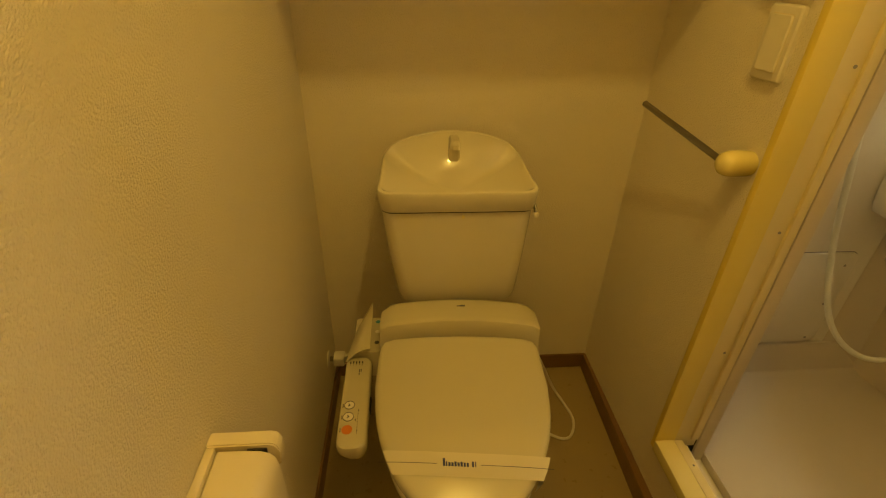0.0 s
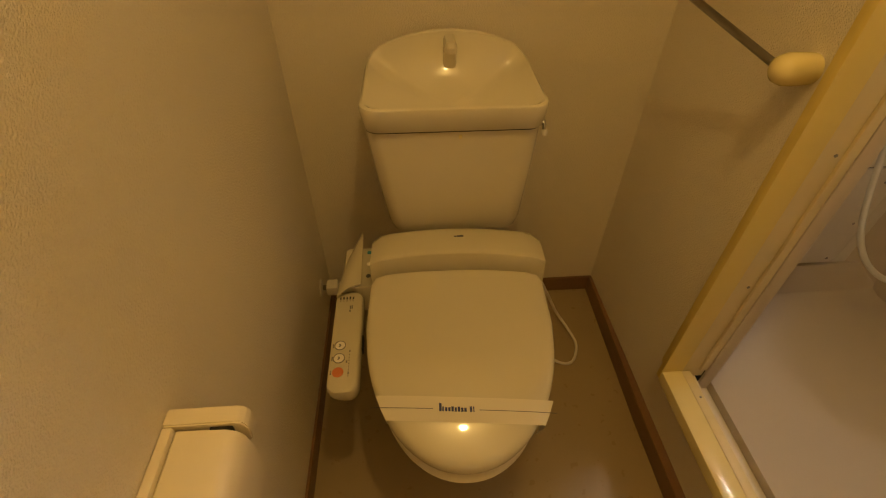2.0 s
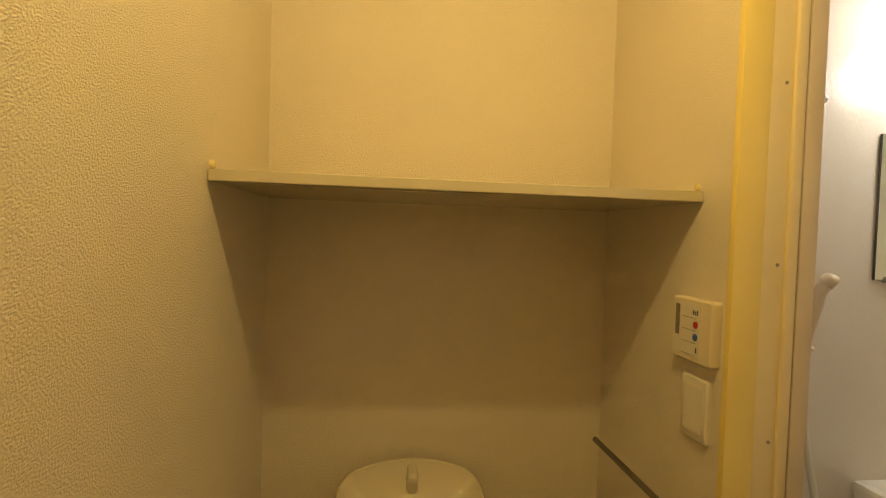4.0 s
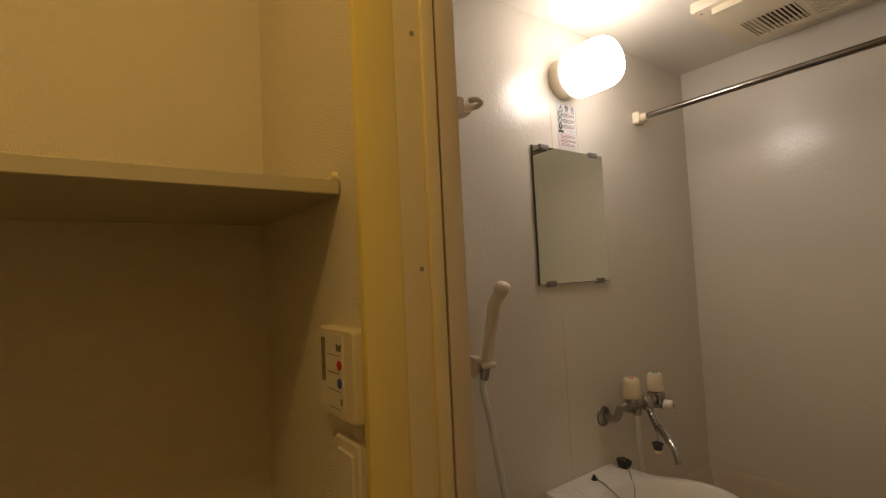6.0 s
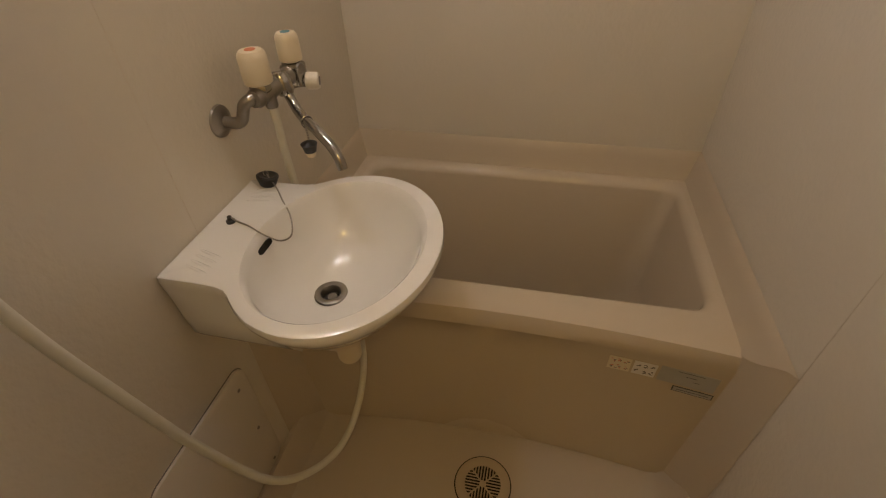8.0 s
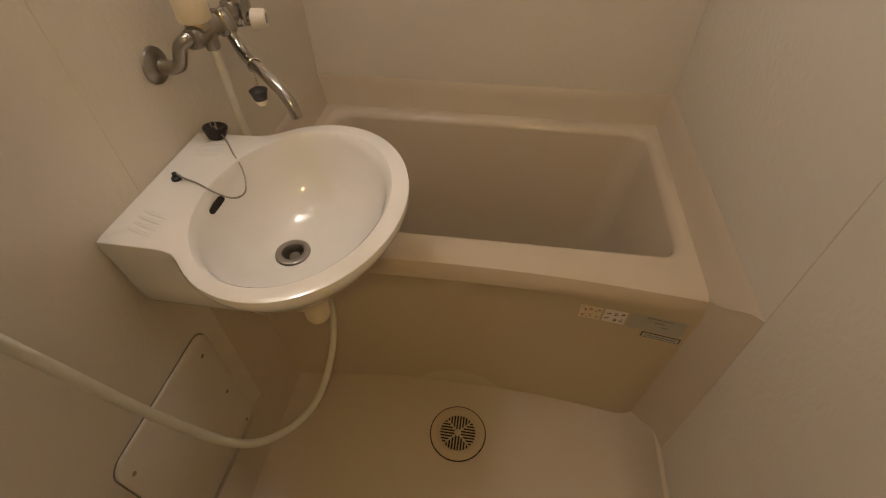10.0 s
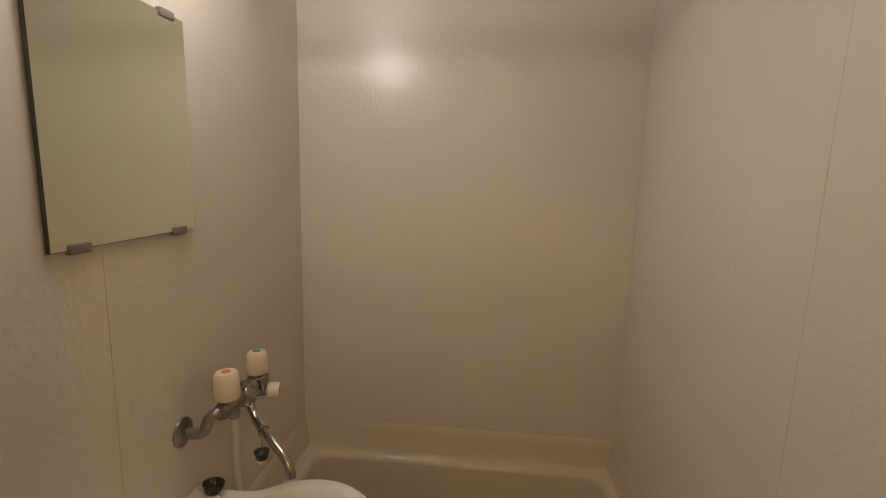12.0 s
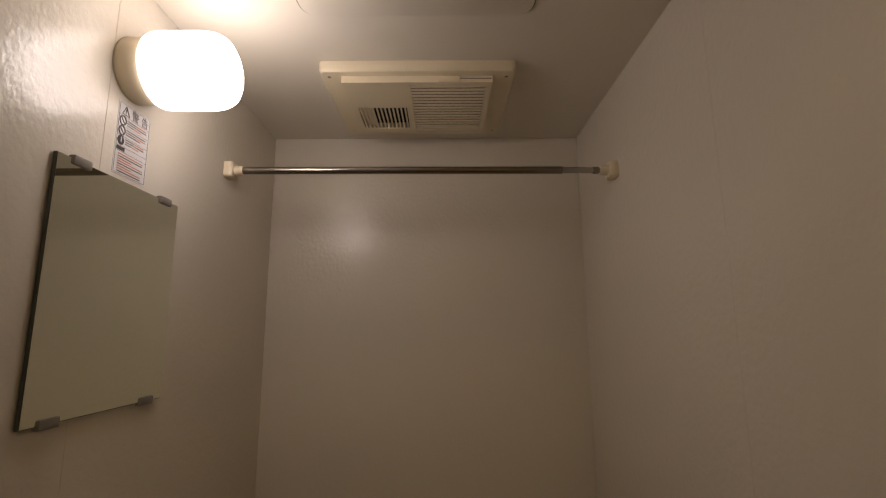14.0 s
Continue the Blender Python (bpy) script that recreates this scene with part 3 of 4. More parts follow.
def faucet():
    root = thing("faucet", "chrome two-handle wall faucet with cream plastic handles", "faucet")
    wy = MW
    part("wall_flange", lathe([(0.029, 0), (0.028, 0.004), (0.018, 0.010), (0.013, 0.012)], (1.794, wy, 0.995), (0, -1, 0), 32), DULL_STEEL, root)
    part("crank_pipe", tube([(1.794, wy - 0.008, 0.995), (1.794, wy - 0.030, 0.993), (1.795, wy - 0.044, 0.999), (1.796, wy - 0.050, 1.012), (1.797, wy - 0.056, 1.026), (1.803, wy - 0.066, 1.034), (1.816, wy - 0.072, 1.034)], 0.0105, 16, 6), DULL_STEEL, root)
    part("body", tube([(1.803, wy - 0.072, 1.034), (1.83, wy - 0.074, 1.033), (1.90, wy - 0.074, 1.032), (1.972, wy - 0.074, 1.031)], lambda t: 0.0145 + 0.003 * math.sin(3 * math.pi * t) ** 2, 18, 8), DULL_STEEL, root)
    part("wall_flange", lathe([(0.029, 0), (0.028, 0.004), (0.018, 0.010), (0.013, 0.012)], (1.955, wy, 1.015), (0, -1, 0), 32), DULL_STEEL, root)
    part("crank_pipe", tube([(1.955, wy - 0.008, 1.015), (1.955, wy - 0.036, 1.018), (1.952, wy - 0.055, 1.026), (1.950, wy - 0.070, 1.034)], 0.0105, 16, 6), DULL_STEEL, root)
    for x, tint, top, r, hh in ((1.830, ORANGE, 1.109, 0.0247, 0.056), (1.952, TEAL, 1.104, 0.0222, 0.052)):
        h = part("handle", lathe([(r - 0.004, 0), (r - 0.0007, 0.002), (r, 0.006), (r - 0.0005, hh - 0.012), (r - 0.002, hh - 0.0055), (r - 0.0055, hh - 0.001), (0.012, hh)], (x, wy - 0.074, top - hh), (0, 0, 1), 32), CREAM, root, "cream plastic cross-less handle")
        part("colour_dot", lathe([(0.0095, 0), (0.009, 0.0008)], (x, wy - 0.074, top - 0.0003), (0, 0, 1), 20), tint, h)
        part("bonnet", lathe([(0.015, 0), (0.018, 0.004), (0.018, 0.012), (0.014, 0.018)], (x, wy - 0.074, top - hh - 0.017), (0, 0, 1), 6), CHROME, root)
    part("valve_body", lathe([(0.013, 0), (0.019, 0.005), (0.0205, 0.012), (0.0205, 0.034), (0.017, 0.044)], (1.944, wy - 0.076, 1.006), (0, 0, 1), 20), CHROME, root)
    part("valve_block", box(1.926, 1.966, wy - 0.097, wy - 0.058, 1.008, 1.050, 0.006), CHROME, root)
    part("check_cap", lathe([(0.010, 0), (0.011, 0.003), (0.009, 0.006)], (1.940, wy - 0.094, 1.042), (-0.5, -1, 0), 16), GREY_CLIP, root)
    part("spout_socket", lathe([(0.013, 0), (0.017, 0.006), (0.017, 0.032), (0.013, 0.040)], (1.886, wy - 0.088, 1.012), (0.1, 0.25, 1), 20), CHROME, root)
    part("selector_neck", lathe([(0.012, 0), (0.012, 0.02)], (1.944, wy - 0.078, 1.0160), (0.3, -1, -0.05), 18), CHROME, root)
    k = part("selector_knob", lathe([(0.013, 0), (0.0165, 0.003), (0.0165, 0.021), (0.014, 0.026)], (1.9495, wy - 0.097, 1.0150), (0.3, -1, -0.05), 26), PALE, root, "white plastic selector knob")
    part("knob_badge", lathe([(0.009, 0), (0.0085, 0.001)], (1.9569, wy - 0.1218, 1.0138), (0.3, -1, -0.05), 18), GREY_CLIP, k)
    part("hose_outlet", lathe([(0.010, 0), (0.0115, 0.003), (0.0115, 0.026), (0.009, 0.03)], (1.845, wy - 0.078, 1.004), (0, 0, 1), 18), DULL_STEEL, root)
    spout = [(1.886, wy - 0.086, 1.024), (1.880, wy - 0.098, 1.004), (1.866, wy - 0.114, 0.990), (1.846, wy - 0.136, 0.984), (1.822, wy - 0.168, 0.976), (1.802, wy - 0.198, 0.962), (1.790, wy - 0.216, 0.944), (1.786, wy - 0.222, 0.924)]
    part("spout", tube(spout, 0.0093, 16, 8), CHROME, root)
    # plug of the tub hanging from the spout on a short chain
    bm = bmesh.new()
    for i in range(6):
        lathe([(0.0004, -0.002), (0.002, -0.001), (0.002, 0.001), (0.0004, 0.002)], (1.834, wy - 0.141, 0.974 - 0.005 * i), (0, 0, 1), 6, bm)
    part("plug_chain", bm, DULL_STEEL, root)
    part("chain_loop", tube([(1.841 + 0.007 * math.cos(a), wy - 0.142 - 0.008 * math.cos(a), 0.982 + 0.011 * math.sin(a)) for a in [k * math.pi / 6 for k in range(13)]], 0.0012, 6, 3), CHROME, root)
    pg = part("tub_plug", lathe([(0.011, 0), (0.0145, 0.014), (0.0155, 0.016), (0.010, 0.019), (0.004, 0.022)], (1.831, wy - 0.141, 0.928), (0, 0, 1), 24), RUBBER, root, "black rubber tub plug")
    part("plug_seat", lathe([(0.007, 0), (0.009, 0.004), (0.010, 0.010)], (1.831, wy - 0.141, 0.918), (0, 0, 1), 20), CREAM, pg)


faucet()


def hand_shower():
    root = thing("hand_shower", "cream plastic hand shower hanging in its wall holder", "shower head")
    bx, by, bz = 1.318, MW - 0.045, 1.225
    ax = Vector((0.12, -0.16, 1)).normalized()
    base = Vector((bx, by - 0.004, bz - 0.01))
    grip = [base + ax * h for h in (0, 0.03, 0.08, 0.12, 0.145)]
    head = grip[-1] + Vector((0.011, -0.012, 0.030))
    part("grip", tube([*grip, head], lambda t: 0.0125 + 0.002 * math.sin(math.pi * t) + 0.002 * t * t, 18, 6), AGED_CREAM, root)
    hx = Vector((0.60, -0.60, -0.55)).normalized()
    hd = part("spray_head", lathe([(0.003, -0.0185), (0.009, -0.0165), (0.0145, -0.012), (0.018, -0.005), (0.0192, 0.003), (0.0188, 0.010), (0.0165, 0.0135)], head, hx, 28), AGED_CREAM, root)
    part("nozzle_plate", lathe([(0.0155, 0.0142), (0.015, 0.0155)], head, hx, 24), FAN_PLASTIC, hd)
    part("nozzle_screw", lathe([(0.004, 0.0156), (0.0038, 0.0166)], head, hx, 12), GREY_CLIP, hd)
    part("hose_nut", lathe([(0.009, 0), (0.010, 0.004), (0.010, 0.024), (0.009, 0.028)], base - ax * 0.03, ax, 18), CHROME, root, "chrome hose nut")
    part("grip_seam", lathe([(0.0132, -0.001), (0.0132, 0.002)], base, ax, 20), GREY_CLIP, root, "dark seam at the foot of the grip")
    pts = [base - ax * 0.02, base - ax * 0.05, Vector((1.322, MW - 0.052, 1.09)), Vector((1.334, MW - 0.066, 0.96)), Vector((1.352, MW - 0.078, 0.84)), Vector((1.384, MW - 0.10, 0.645)),
           Vector((1.428, MW - 0.135, 0.46)), Vector((1.50, MW - 0.16, 0.35)), Vector((1.59, MW - 0.185, 0.300)), Vector((1.68, MW - 0.195, 0.318)), Vector((1.745, MW - 0.20, 0.40)), Vector((1.775, MW - 0.19, 0.50)),
           Vector((1.81, MW - 0.14, 0.62)), Vector((1.862, MW - 0.075, 0.78)), Vector((1.858, MW - 0.07, 0.90)), Vector((1.850, MW - 0.076, 0.96)), Vector((1.845, MW - 0.078, 1.012))]
    part("hose", tube(pts, 0.0078, 14, 8), HOSE, root, "long pale plastic shower hose")


hand_shower()


def shower_holder(x, z):
    root = thing("shower_holder", "cream plastic hook holder screwed to the bathroom wall", "shower holder", "shower holders")
    bm = loft([[Vector((x + a, MW - d, z + b)) for a, b in ((0.0 - w, h), (w, h * 0.75), (w, -h * 0.7), (-w, -h))] for d, w, h in ((0.0, 0.018, 0.026), (0.012, 0.018, 0.025), (0.032, 0.017, 0.021), (0.037, 0.014, 0.017))])
    bmesh.ops.bevel(bm, geom=bm.edges[:], offset=0.003, segments=2, affect="EDGES")
    part("mount", bm, AGED_CREAM, root)
    part("cup", tube([(x + 0.010 + 0.0175 * math.cos(a), MW - 0.047 + 0.0175 * math.sin(a), z + 0.002 - 0.004 * math.sin(a)) for a in [math.radians(d) for d in range(120, -161, -20)]], 0.0065, 12, 3), AGED_CREAM, root)
    return root


shower_holder(1.312, 1.214)
shower_holder(1.312, 1.818)


def wall_mirror():
    root = thing("mirror", "frameless rectangular mirror held by four grey clips", "mirror")
    x0, x1, z0, z1, y = 1.554, 1.858, 1.386, 1.763, MW + 0.005
    part("backing", box(x0, x1, y - 0.0120, y - 0.0070, z0, z1), MIRROR_EDGE, root, "dark ground glass edge")
    part("silvered_face", box(x0 + 0.001, x1 - 0.001, y - 0.0130, y - 0.0122, z0 + 0.001, z1 - 0.001), MIRROR, root)
    for x in (x0 + 0.045, x1 - 0.045):
        for z, s in ((z0, 1), (z1, -1)):
            part("clip", box(x - 0.018, x + 0.018, y - 0.017, y - 0.0052, z - 0.006 if s > 0 else z - 0.009, z + 0.009 if s > 0 else z + 0.006, 0.003), GREY_CLIP, root, "grey plastic mirror clip")


wall_mirror()


def wall_lamp():
    root = thing("wall_lamp", "lit white glass cylinder lamp on a round wall base", "lamp")
    c = (1.700, MW, 1.969)
    part("base", lathe([(0.056, 0), (0.058, 0.003), (0.058, 0.034), (0.055, 0.040)], c, (0, -1, 0), 48), FAN_PLASTIC, root, "round white plastic lamp base")
    part("shade", lathe([(0.055, 0.0402), (0.060, 0.0415), (0.0635, 0.0445), (0.066, 0.050), (0.067, 0.058), (0.0675, 0.075), (0.0675, 0.125), (0.067, 0.140), (0.065, 0.152), (0.061, 0.162), (0.055, 0.170), (0.046, 0.1755), (0.035, 0.179), (0.022, 0.181), (0.008, 0.182)], c, (0, -1, 0), 72), GLOW, root, "glowing opal glass shade")


wall_lamp()


def lettering(text, size):
    """Flat letters of the built-in font, as a mesh in the x-y plane."""
    curve = bpy.data.curves.new("letters", "FONT")
    curve.body, curve.size, curve.extrude = text, size, 0.0002
    holder = bpy.data.objects.new("letters", curve)
    scene.collection.objects.link(holder)
    bpy.context.view_layer.update()
    flat = bpy.data.meshes.new_from_object(holder.evaluated_get(bpy.context.evaluated_depsgraph_get()))
    bm = bmesh.new()
    bm.from_mesh(flat)
    bpy.data.objects.remove(holder)
    bpy.data.curves.remove(curve)
    bpy.data.meshes.remove(flat)
    return bm


def warning_sticker():
    root = thing("warning_sticker", "white warning sticker with black pictograms and small red print", "sticker")
    x0, x1, z0, z1, y = 1.671, 1.756, 1.774, 1.902, MW
    part("sheet", box(x0, x1, y - 0.0008, y - 0.0001, z0, z1), STICKER, root)

    def bar(a, b, c, d, mat, name="print_line"):
        part(name, box(x0 + a, x0 + b, y - 0.0013, y - 0.0009, z1 - d, z1 - c), mat, root)

    def ring(cx, cz, r, mat):
        part("pictogram", tube([(x0 + cx + r * math.cos(a), y - 0.0012, z1 - cz + r * math.sin(a)) for a in [k * math.pi / 10 for k in range(21)]], 0.0011, 5, 1), mat, root)
        part("pictogram_bar", tube([(x0 + cx - r * 0.7, y - 0.0012, z1 - cz + r * 0.7), (x0 + cx + r * 0.7, y - 0.0012, z1 - cz - r * 0.7)], 0.0007, 5, 1), mat, root)

    bm = tube([(x0 + 0.018, y - 0.0012, z1 - 0.006), (x0 + 0.009, y - 0.0012, z1 - 0.021), (x0 + 0.027, y - 0.0012, z1 - 0.021), (x0 + 0.018, y - 0.0012, z1 - 0.006)], 0.001, 6, smooth=False)
    part("warning_triangle", bm, BLACK_PRINT, root)
    bar(0.0172, 0.0188, 0.011, 0.018, BLACK_PRINT)
    rnd = random.Random(4)
    for letter, dx in (("\u8b66", 0.033), ("\u544a", 0.059)):
        written = lettering(letter, 0.0195)
        bmesh.ops.transform(written, matrix=Matrix.Translation((x0 + dx, y - 0.0011, z1 - 0.0205)) @ Matrix.Rotation(radians(90), 4, "X"), verts=written.verts[:])
        part("heading_letter", written, BLACK_PRINT, root, "black printed heading")
    for k, cz in enumerate((0.0325, 0.0505)):
        ring(0.0125, cz, 0.0078, BLACK_PRINT)
    part("mandatory_sign", lathe([(0.0084, 0), (0.0082, 0.0006)], (x0 + 0.0125, y - 0.0008, z1 - 0.068), (0, -1, 0), 24), BLACK_PRINT, root)
    part("mandatory_mark", box(x0 + 0.0115, x0 + 0.0135, y - 0.0020, y - 0.0015, z1 - 0.071, z1 - 0.0625), STICKER, root)
    for k, cz in enumerate((0.029, 0.033, 0.037, 0.046, 0.050, 0.054, 0.063, 0.067, 0.071)):
        w = 0.052 - 0.014 * (k % 3 == 2) - 0.004 * rnd.random()
        bar(0.024, 0.024 + w * 0.45, cz - 0.001, cz + 0.0009, GREY_PRINT)
        bar(0.024 + w * 0.48, 0.024 + w, cz - 0.001, cz + 0.0009, RED_PRINT if k % 2 == 0 else GREY_PRINT)
    for cz in (0.0020, 0.0235, 0.0415, 0.0595, 0.0775, 0.0870, 0.1255):
        bar(0.002, x1 - x0 - 0.002, cz, cz + 0.0004, GREY_PRINT)
    for a in (0.0018, x1 - x0 - 0.0024):
        bar(a, a + 0.0006, 0.0025, 0.1255, GREY_PRINT)
    bar(0.004, 0.024, 0.0790, 0.0860, BLACK_PRINT, "dark_tag")
    for k in range(8):
        cz = 0.091 + 0.0043 * k
        w = 0.066 - 0.03 * (k in (2, 5)) - 0.006 * rnd.random()
        bar(0.010, 0.010 + w, cz, cz + 0.0018, RED_PRINT if k % 3 != 1 else GREY_PRINT)


warning_sticker()


def curtain_rod():
    root = thing("curtain_rod", "steel shower curtain rod with cream end sockets", "curtain rod")
    x, z = 2.072, 1.915
    part("rod", tube([(x, MW - 0.03, z), (x, -0.98, z - 0.003)], 0.0095, 18, 1, smooth=False), STEEL, root)
    part("inner_rod", tube([(x, -0.975, z - 0.003), (x, RW + 0.041, z - 0.004)], 0.0078, 18, 1, smooth=False), CHROME, root, "thinner chrome telescopic end")
    for y, s, z in ((MW, -1, 1.915), (RW, 1, 1.911)):
        foot = [[Vector((v.x, y + s * d, v.y)) for v in rrect(x - w, x + w, z - w, z + w, 0.007, 0)] for d, w in ((0.0002, 0.020), (0.012, 0.021), (0.019, 0.020), (0.022, 0.017))]
        e = part("end_socket", loft(foot), CREAM, root, "cream plastic end socket")
        part("socket_neck", lathe([(0.0135, 0), (0.0125, 0.004), (0.012, 0.018), (0.010, 0.020)], (x, y + s * 0.0221, z), (0, s, 0), 24), CREAM, e)
    part("collar", lathe([(0.0095, 0), (0.0095, 0.012)], (x, RW + 0.046, z), (0, 1, 0), 18), STEEL, root)


curtain_rod()


def ceiling_fan_unit():
    root = thing("bathroom_dryer", "cream plastic ceiling ventilation dryer with slatted grilles", "ventilator")
    T = BATH_TOP
    x0, x1, y0, y1 = 1.936, 2.300, -0.850, -0.384
    part("frame", loft([rrect(x0, x1, y0, y1, 0.012, T - 0.0005), rrect(x0, x1, y0, y1, 0.012, T - 0.020), rrect(x0 + 0.004, x1 - 0.004, y0 + 0.004, y1 - 0.004, 0.012, T - 0.026),
                        rrect(x0 + 0.02, x1 - 0.02, y0 + 0.03, y1 - 0.03, 0.01, T - 0.028)]), FAN_PLASTIC, root)
    a0, a1, b0, b1 = 1.956, 2.240, -0.795, -0.434
    cz = T - 0.045
    gx0, gx1, gy0, gy1 = 1.970, 2.222, -0.783, -0.597
    vx0, vx1, vy0, vy1 = 2.085, 2.208, -0.581, -0.452
    bm = bmesh.new()
    zt = T - 0.0265
    xs, ys = [a0, gx0, vx0, vx1, gx1, a1], [b0, gy0, gy1, vy0, vy1, b1]
    grid = [[bm.verts.new((x, y, zt)) for y in ys] for x in xs]
    for i in range(5):
        for j in range(5):
            if not (1 <= i <= 3 and j == 1) and not (i == 2 and j == 3):
                bm.faces.new((grid[i][j], grid[i + 1][j], grid[i + 1][j + 1], grid[i][j + 1]))
    grown = bmesh.ops.extrude_face_region(bm, geom=bm.faces[:])
    bmesh.ops.translate(bm, vec=(0, 0, cz - zt), verts=[v for v in grown["geom"] if isinstance(v, bmesh.types.BMVert)])
    part("cover", bm, FAN_PLASTIC, root)
    part("grille_back", box(gx0, gx1, gy0, gy1, zt - 0.003, zt - 0.0005), DARK, root)
    part("vent_back", box(vx0, vx1, vy0, vy1, zt - 0.003, zt - 0.0005), DARK, root)
    count = 16
    for i in range(count):
        x = gx0 + (gx1 - gx0) * (i + 0.5) / count
        part("grille_slat", box(x - 0.0048, x + 0.0048, gy0, gy1, cz + 0.0003, cz + 0.0022), FAN_PLASTIC, root)
    for i in range(12):
        y = vy0 + (vy1 - vy0) * (i + 0.5) / 12
        part("vent_slat", box(vx0, vx1, y - 0.0021, y + 0.0021, cz + 0.0003, cz + 0.0035), FAN_PLASTIC, root)
    part("vent_baffle", box(vx0 + 0.001, vx1 - 0.001, vy1 - 0.034, vy1 - 0.0005, zt - 0.0095, zt - 0.0035), FAN_PLASTIC, root, "closed end of the outlet")
    part("filter_groove", box(a0 - 0.0008, a0 + 0.002, -0.792, -0.719, cz + 0.0085, cz + 0.0105), GREY_CLIP, root, "dark groove of the filter drawer")
    part("filter_tab", box(a0 - 0.005, a0 + 0.008, -0.716, -0.667, cz - 0.002, zt - 0.003, 0.002), FAN_PLASTIC, root)
    for x, y in ((1.962, -0.405), (1.962, -0.828), (2.268, -0.412), (2.268, -0.824)):
        part("screw", lathe([(0.005, 0), (0.004, 0.0015)], (x, y, T - 0.0262), (0, 0, -1), 10), GREY_CLIP, root)


ceiling_fan_unit()


def ceiling_hatch():
    root = tagged(thing("ceiling_hatch", "off-white square access hatch in the bathroom ceiling", "hatch"), kind="structure")
    T = BATH_TOP
    part("gap", loft([rrect(1.3255, 1.7765, -0.8565, -0.3955, 0.035, T - 0.0004), rrect(1.3255, 1.7765, -0.8565, -0.3955, 0.035, T - 0.0012)]), GREY_CLIP, root)
    part("lid", loft([rrect(1.329, 1.773, -0.853, -0.399, 0.033, T - 0.0013), rrect(1.329, 1.773, -0.853, -0.399, 0.033, T - 0.004), rrect(1.332, 1.770, -0.850, -0.402, 0.033, T - 0.005)]), PANEL_SMOOTH, root)


ceiling_hatch()


def access_panel():
    root = thing("access_panel", "off-white screwed access panel low on the bathroom wall", "access panel")
    def ring(x0, x1, z0, z1, r, d):
        return [Vector((v.x, MW - d, v.y)) for v in rrect(x0, x1, z0, z1, r, 0)]
    part("gap", loft([ring(1.318, 1.600, 0.205, 0.557, 0.03, 0.0002), ring(1.318, 1.600, 0.205, 0.557, 0.03, 0.0012)]), GREY_CLIP, root, "dark sealing gap")
    part("plate", loft([ring(1.3205, 1.5975, 0.2075, 0.5545, 0.028, 0.0012), ring(1.3205, 1.5975, 0.2075, 0.5545, 0.028, 0.006), ring(1.325, 1.593, 0.212, 0.550, 0.026, 0.008)]), PANEL_SMOOTH, root)
    for x in (1.340, 1.564):
        for z in (0.225, 0.365, 0.51):
            part("screw", lathe([(0.0045, 0), (0.0035, 0.0015)], (x, MW - 0.008, z), (0, -1, 0), 12), DULL_STEEL, root)


access_panel()


def floor_drain():
    root = thing("floor_drain", "round cream plastic floor drain with slotted grate", "drain")
    c = Vector((1.655, -0.636, PAN_Z))
    part("shadow_ring", lathe([(0.0735, 0.0002), (0.0735, 0.0010)], c, (0, 0, 1), 48), DARK, root, "dark gap around the cover")
    part("cover", lathe([(0.0705, 0.0008), (0.0705, 0.003), (0.068, 0.0042), (0.049, 0.0046), (0.046, 0.003)], c, (0, 0, 1), 48), DRAIN, root)
    part("grate_well", lathe([(0.046, 0.0031), (0.0458, 0.0034)], c, (0, 0, 1), 40), DARK, root)
    for q in range(4):
        a = radians(45 + 90 * q)
        u, v = Vector((math.cos(a - radians(45)), math.sin(a - radians(45)), 0)), Vector((-math.sin(a - radians(45)), math.cos(a - radians(45)), 0))
        d = Vector((math.cos(a), math.sin(a), 0))
        part("grate_spoke", tube([c + d * 0.004 + Vector((0, 0, 0.004)), c + d * 0.046 + Vector((0, 0, 0.004))], 0.0021, 6, 1, smooth=False), DRAIN, root)
        for k in range(-5, 6):
            w = k * 0.0076
            lo, hi = max(abs(w), 0.008), math.sqrt(0.0462 ** 2 - w * w)
            if hi > lo + 0.003:
                part("grate_bar", tube([c + u * lo + v * w + Vector((0, 0, 0.004)), c + u * hi + v * w + Vector((0, 0, 0.004))], 0.0018, 6, 1, smooth=False), DRAIN, root)
    part("grate_hub", lathe([(0.009, 0.0032), (0.009, 0.005), (0.007, 0.006)], c, (0, 0, 1), 20), DRAIN, root)


floor_drain()


def maker_plate():
    root = thing("maker_plate", "silver maker's label above an outlined plate on the tub apron", "label")
    part("label", apron_sheet(-1.078, -0.972, 0.498, 0.548, 0.0008), SILVER_LABEL, root)
    for i, (a, b) in enumerate(((-1.052, -1.004), (-1.040, -1.020), (-1.048, -1.036))):
        part("print_line", apron_sheet(a, b, 0.541 - 0.012 * i, 0.5425 - 0.012 * i, 0.0012), GREY_PRINT, root)
    part("plate", apron_sheet(-1.082, -1.006, 0.475, 0.492, 0.0010), BLACK_PRINT, root, "black outlined plate")
    part("plate_face", apron_sheet(-1.0795, -1.0085, 0.4772, 0.4898, 0.0016), SILVER_LABEL, root)
    part("plate_print", apron_sheet(-1.074, -1.014, 0.4828, 0.4842, 0.0021), GREY_PRINT, root)


maker_plate()


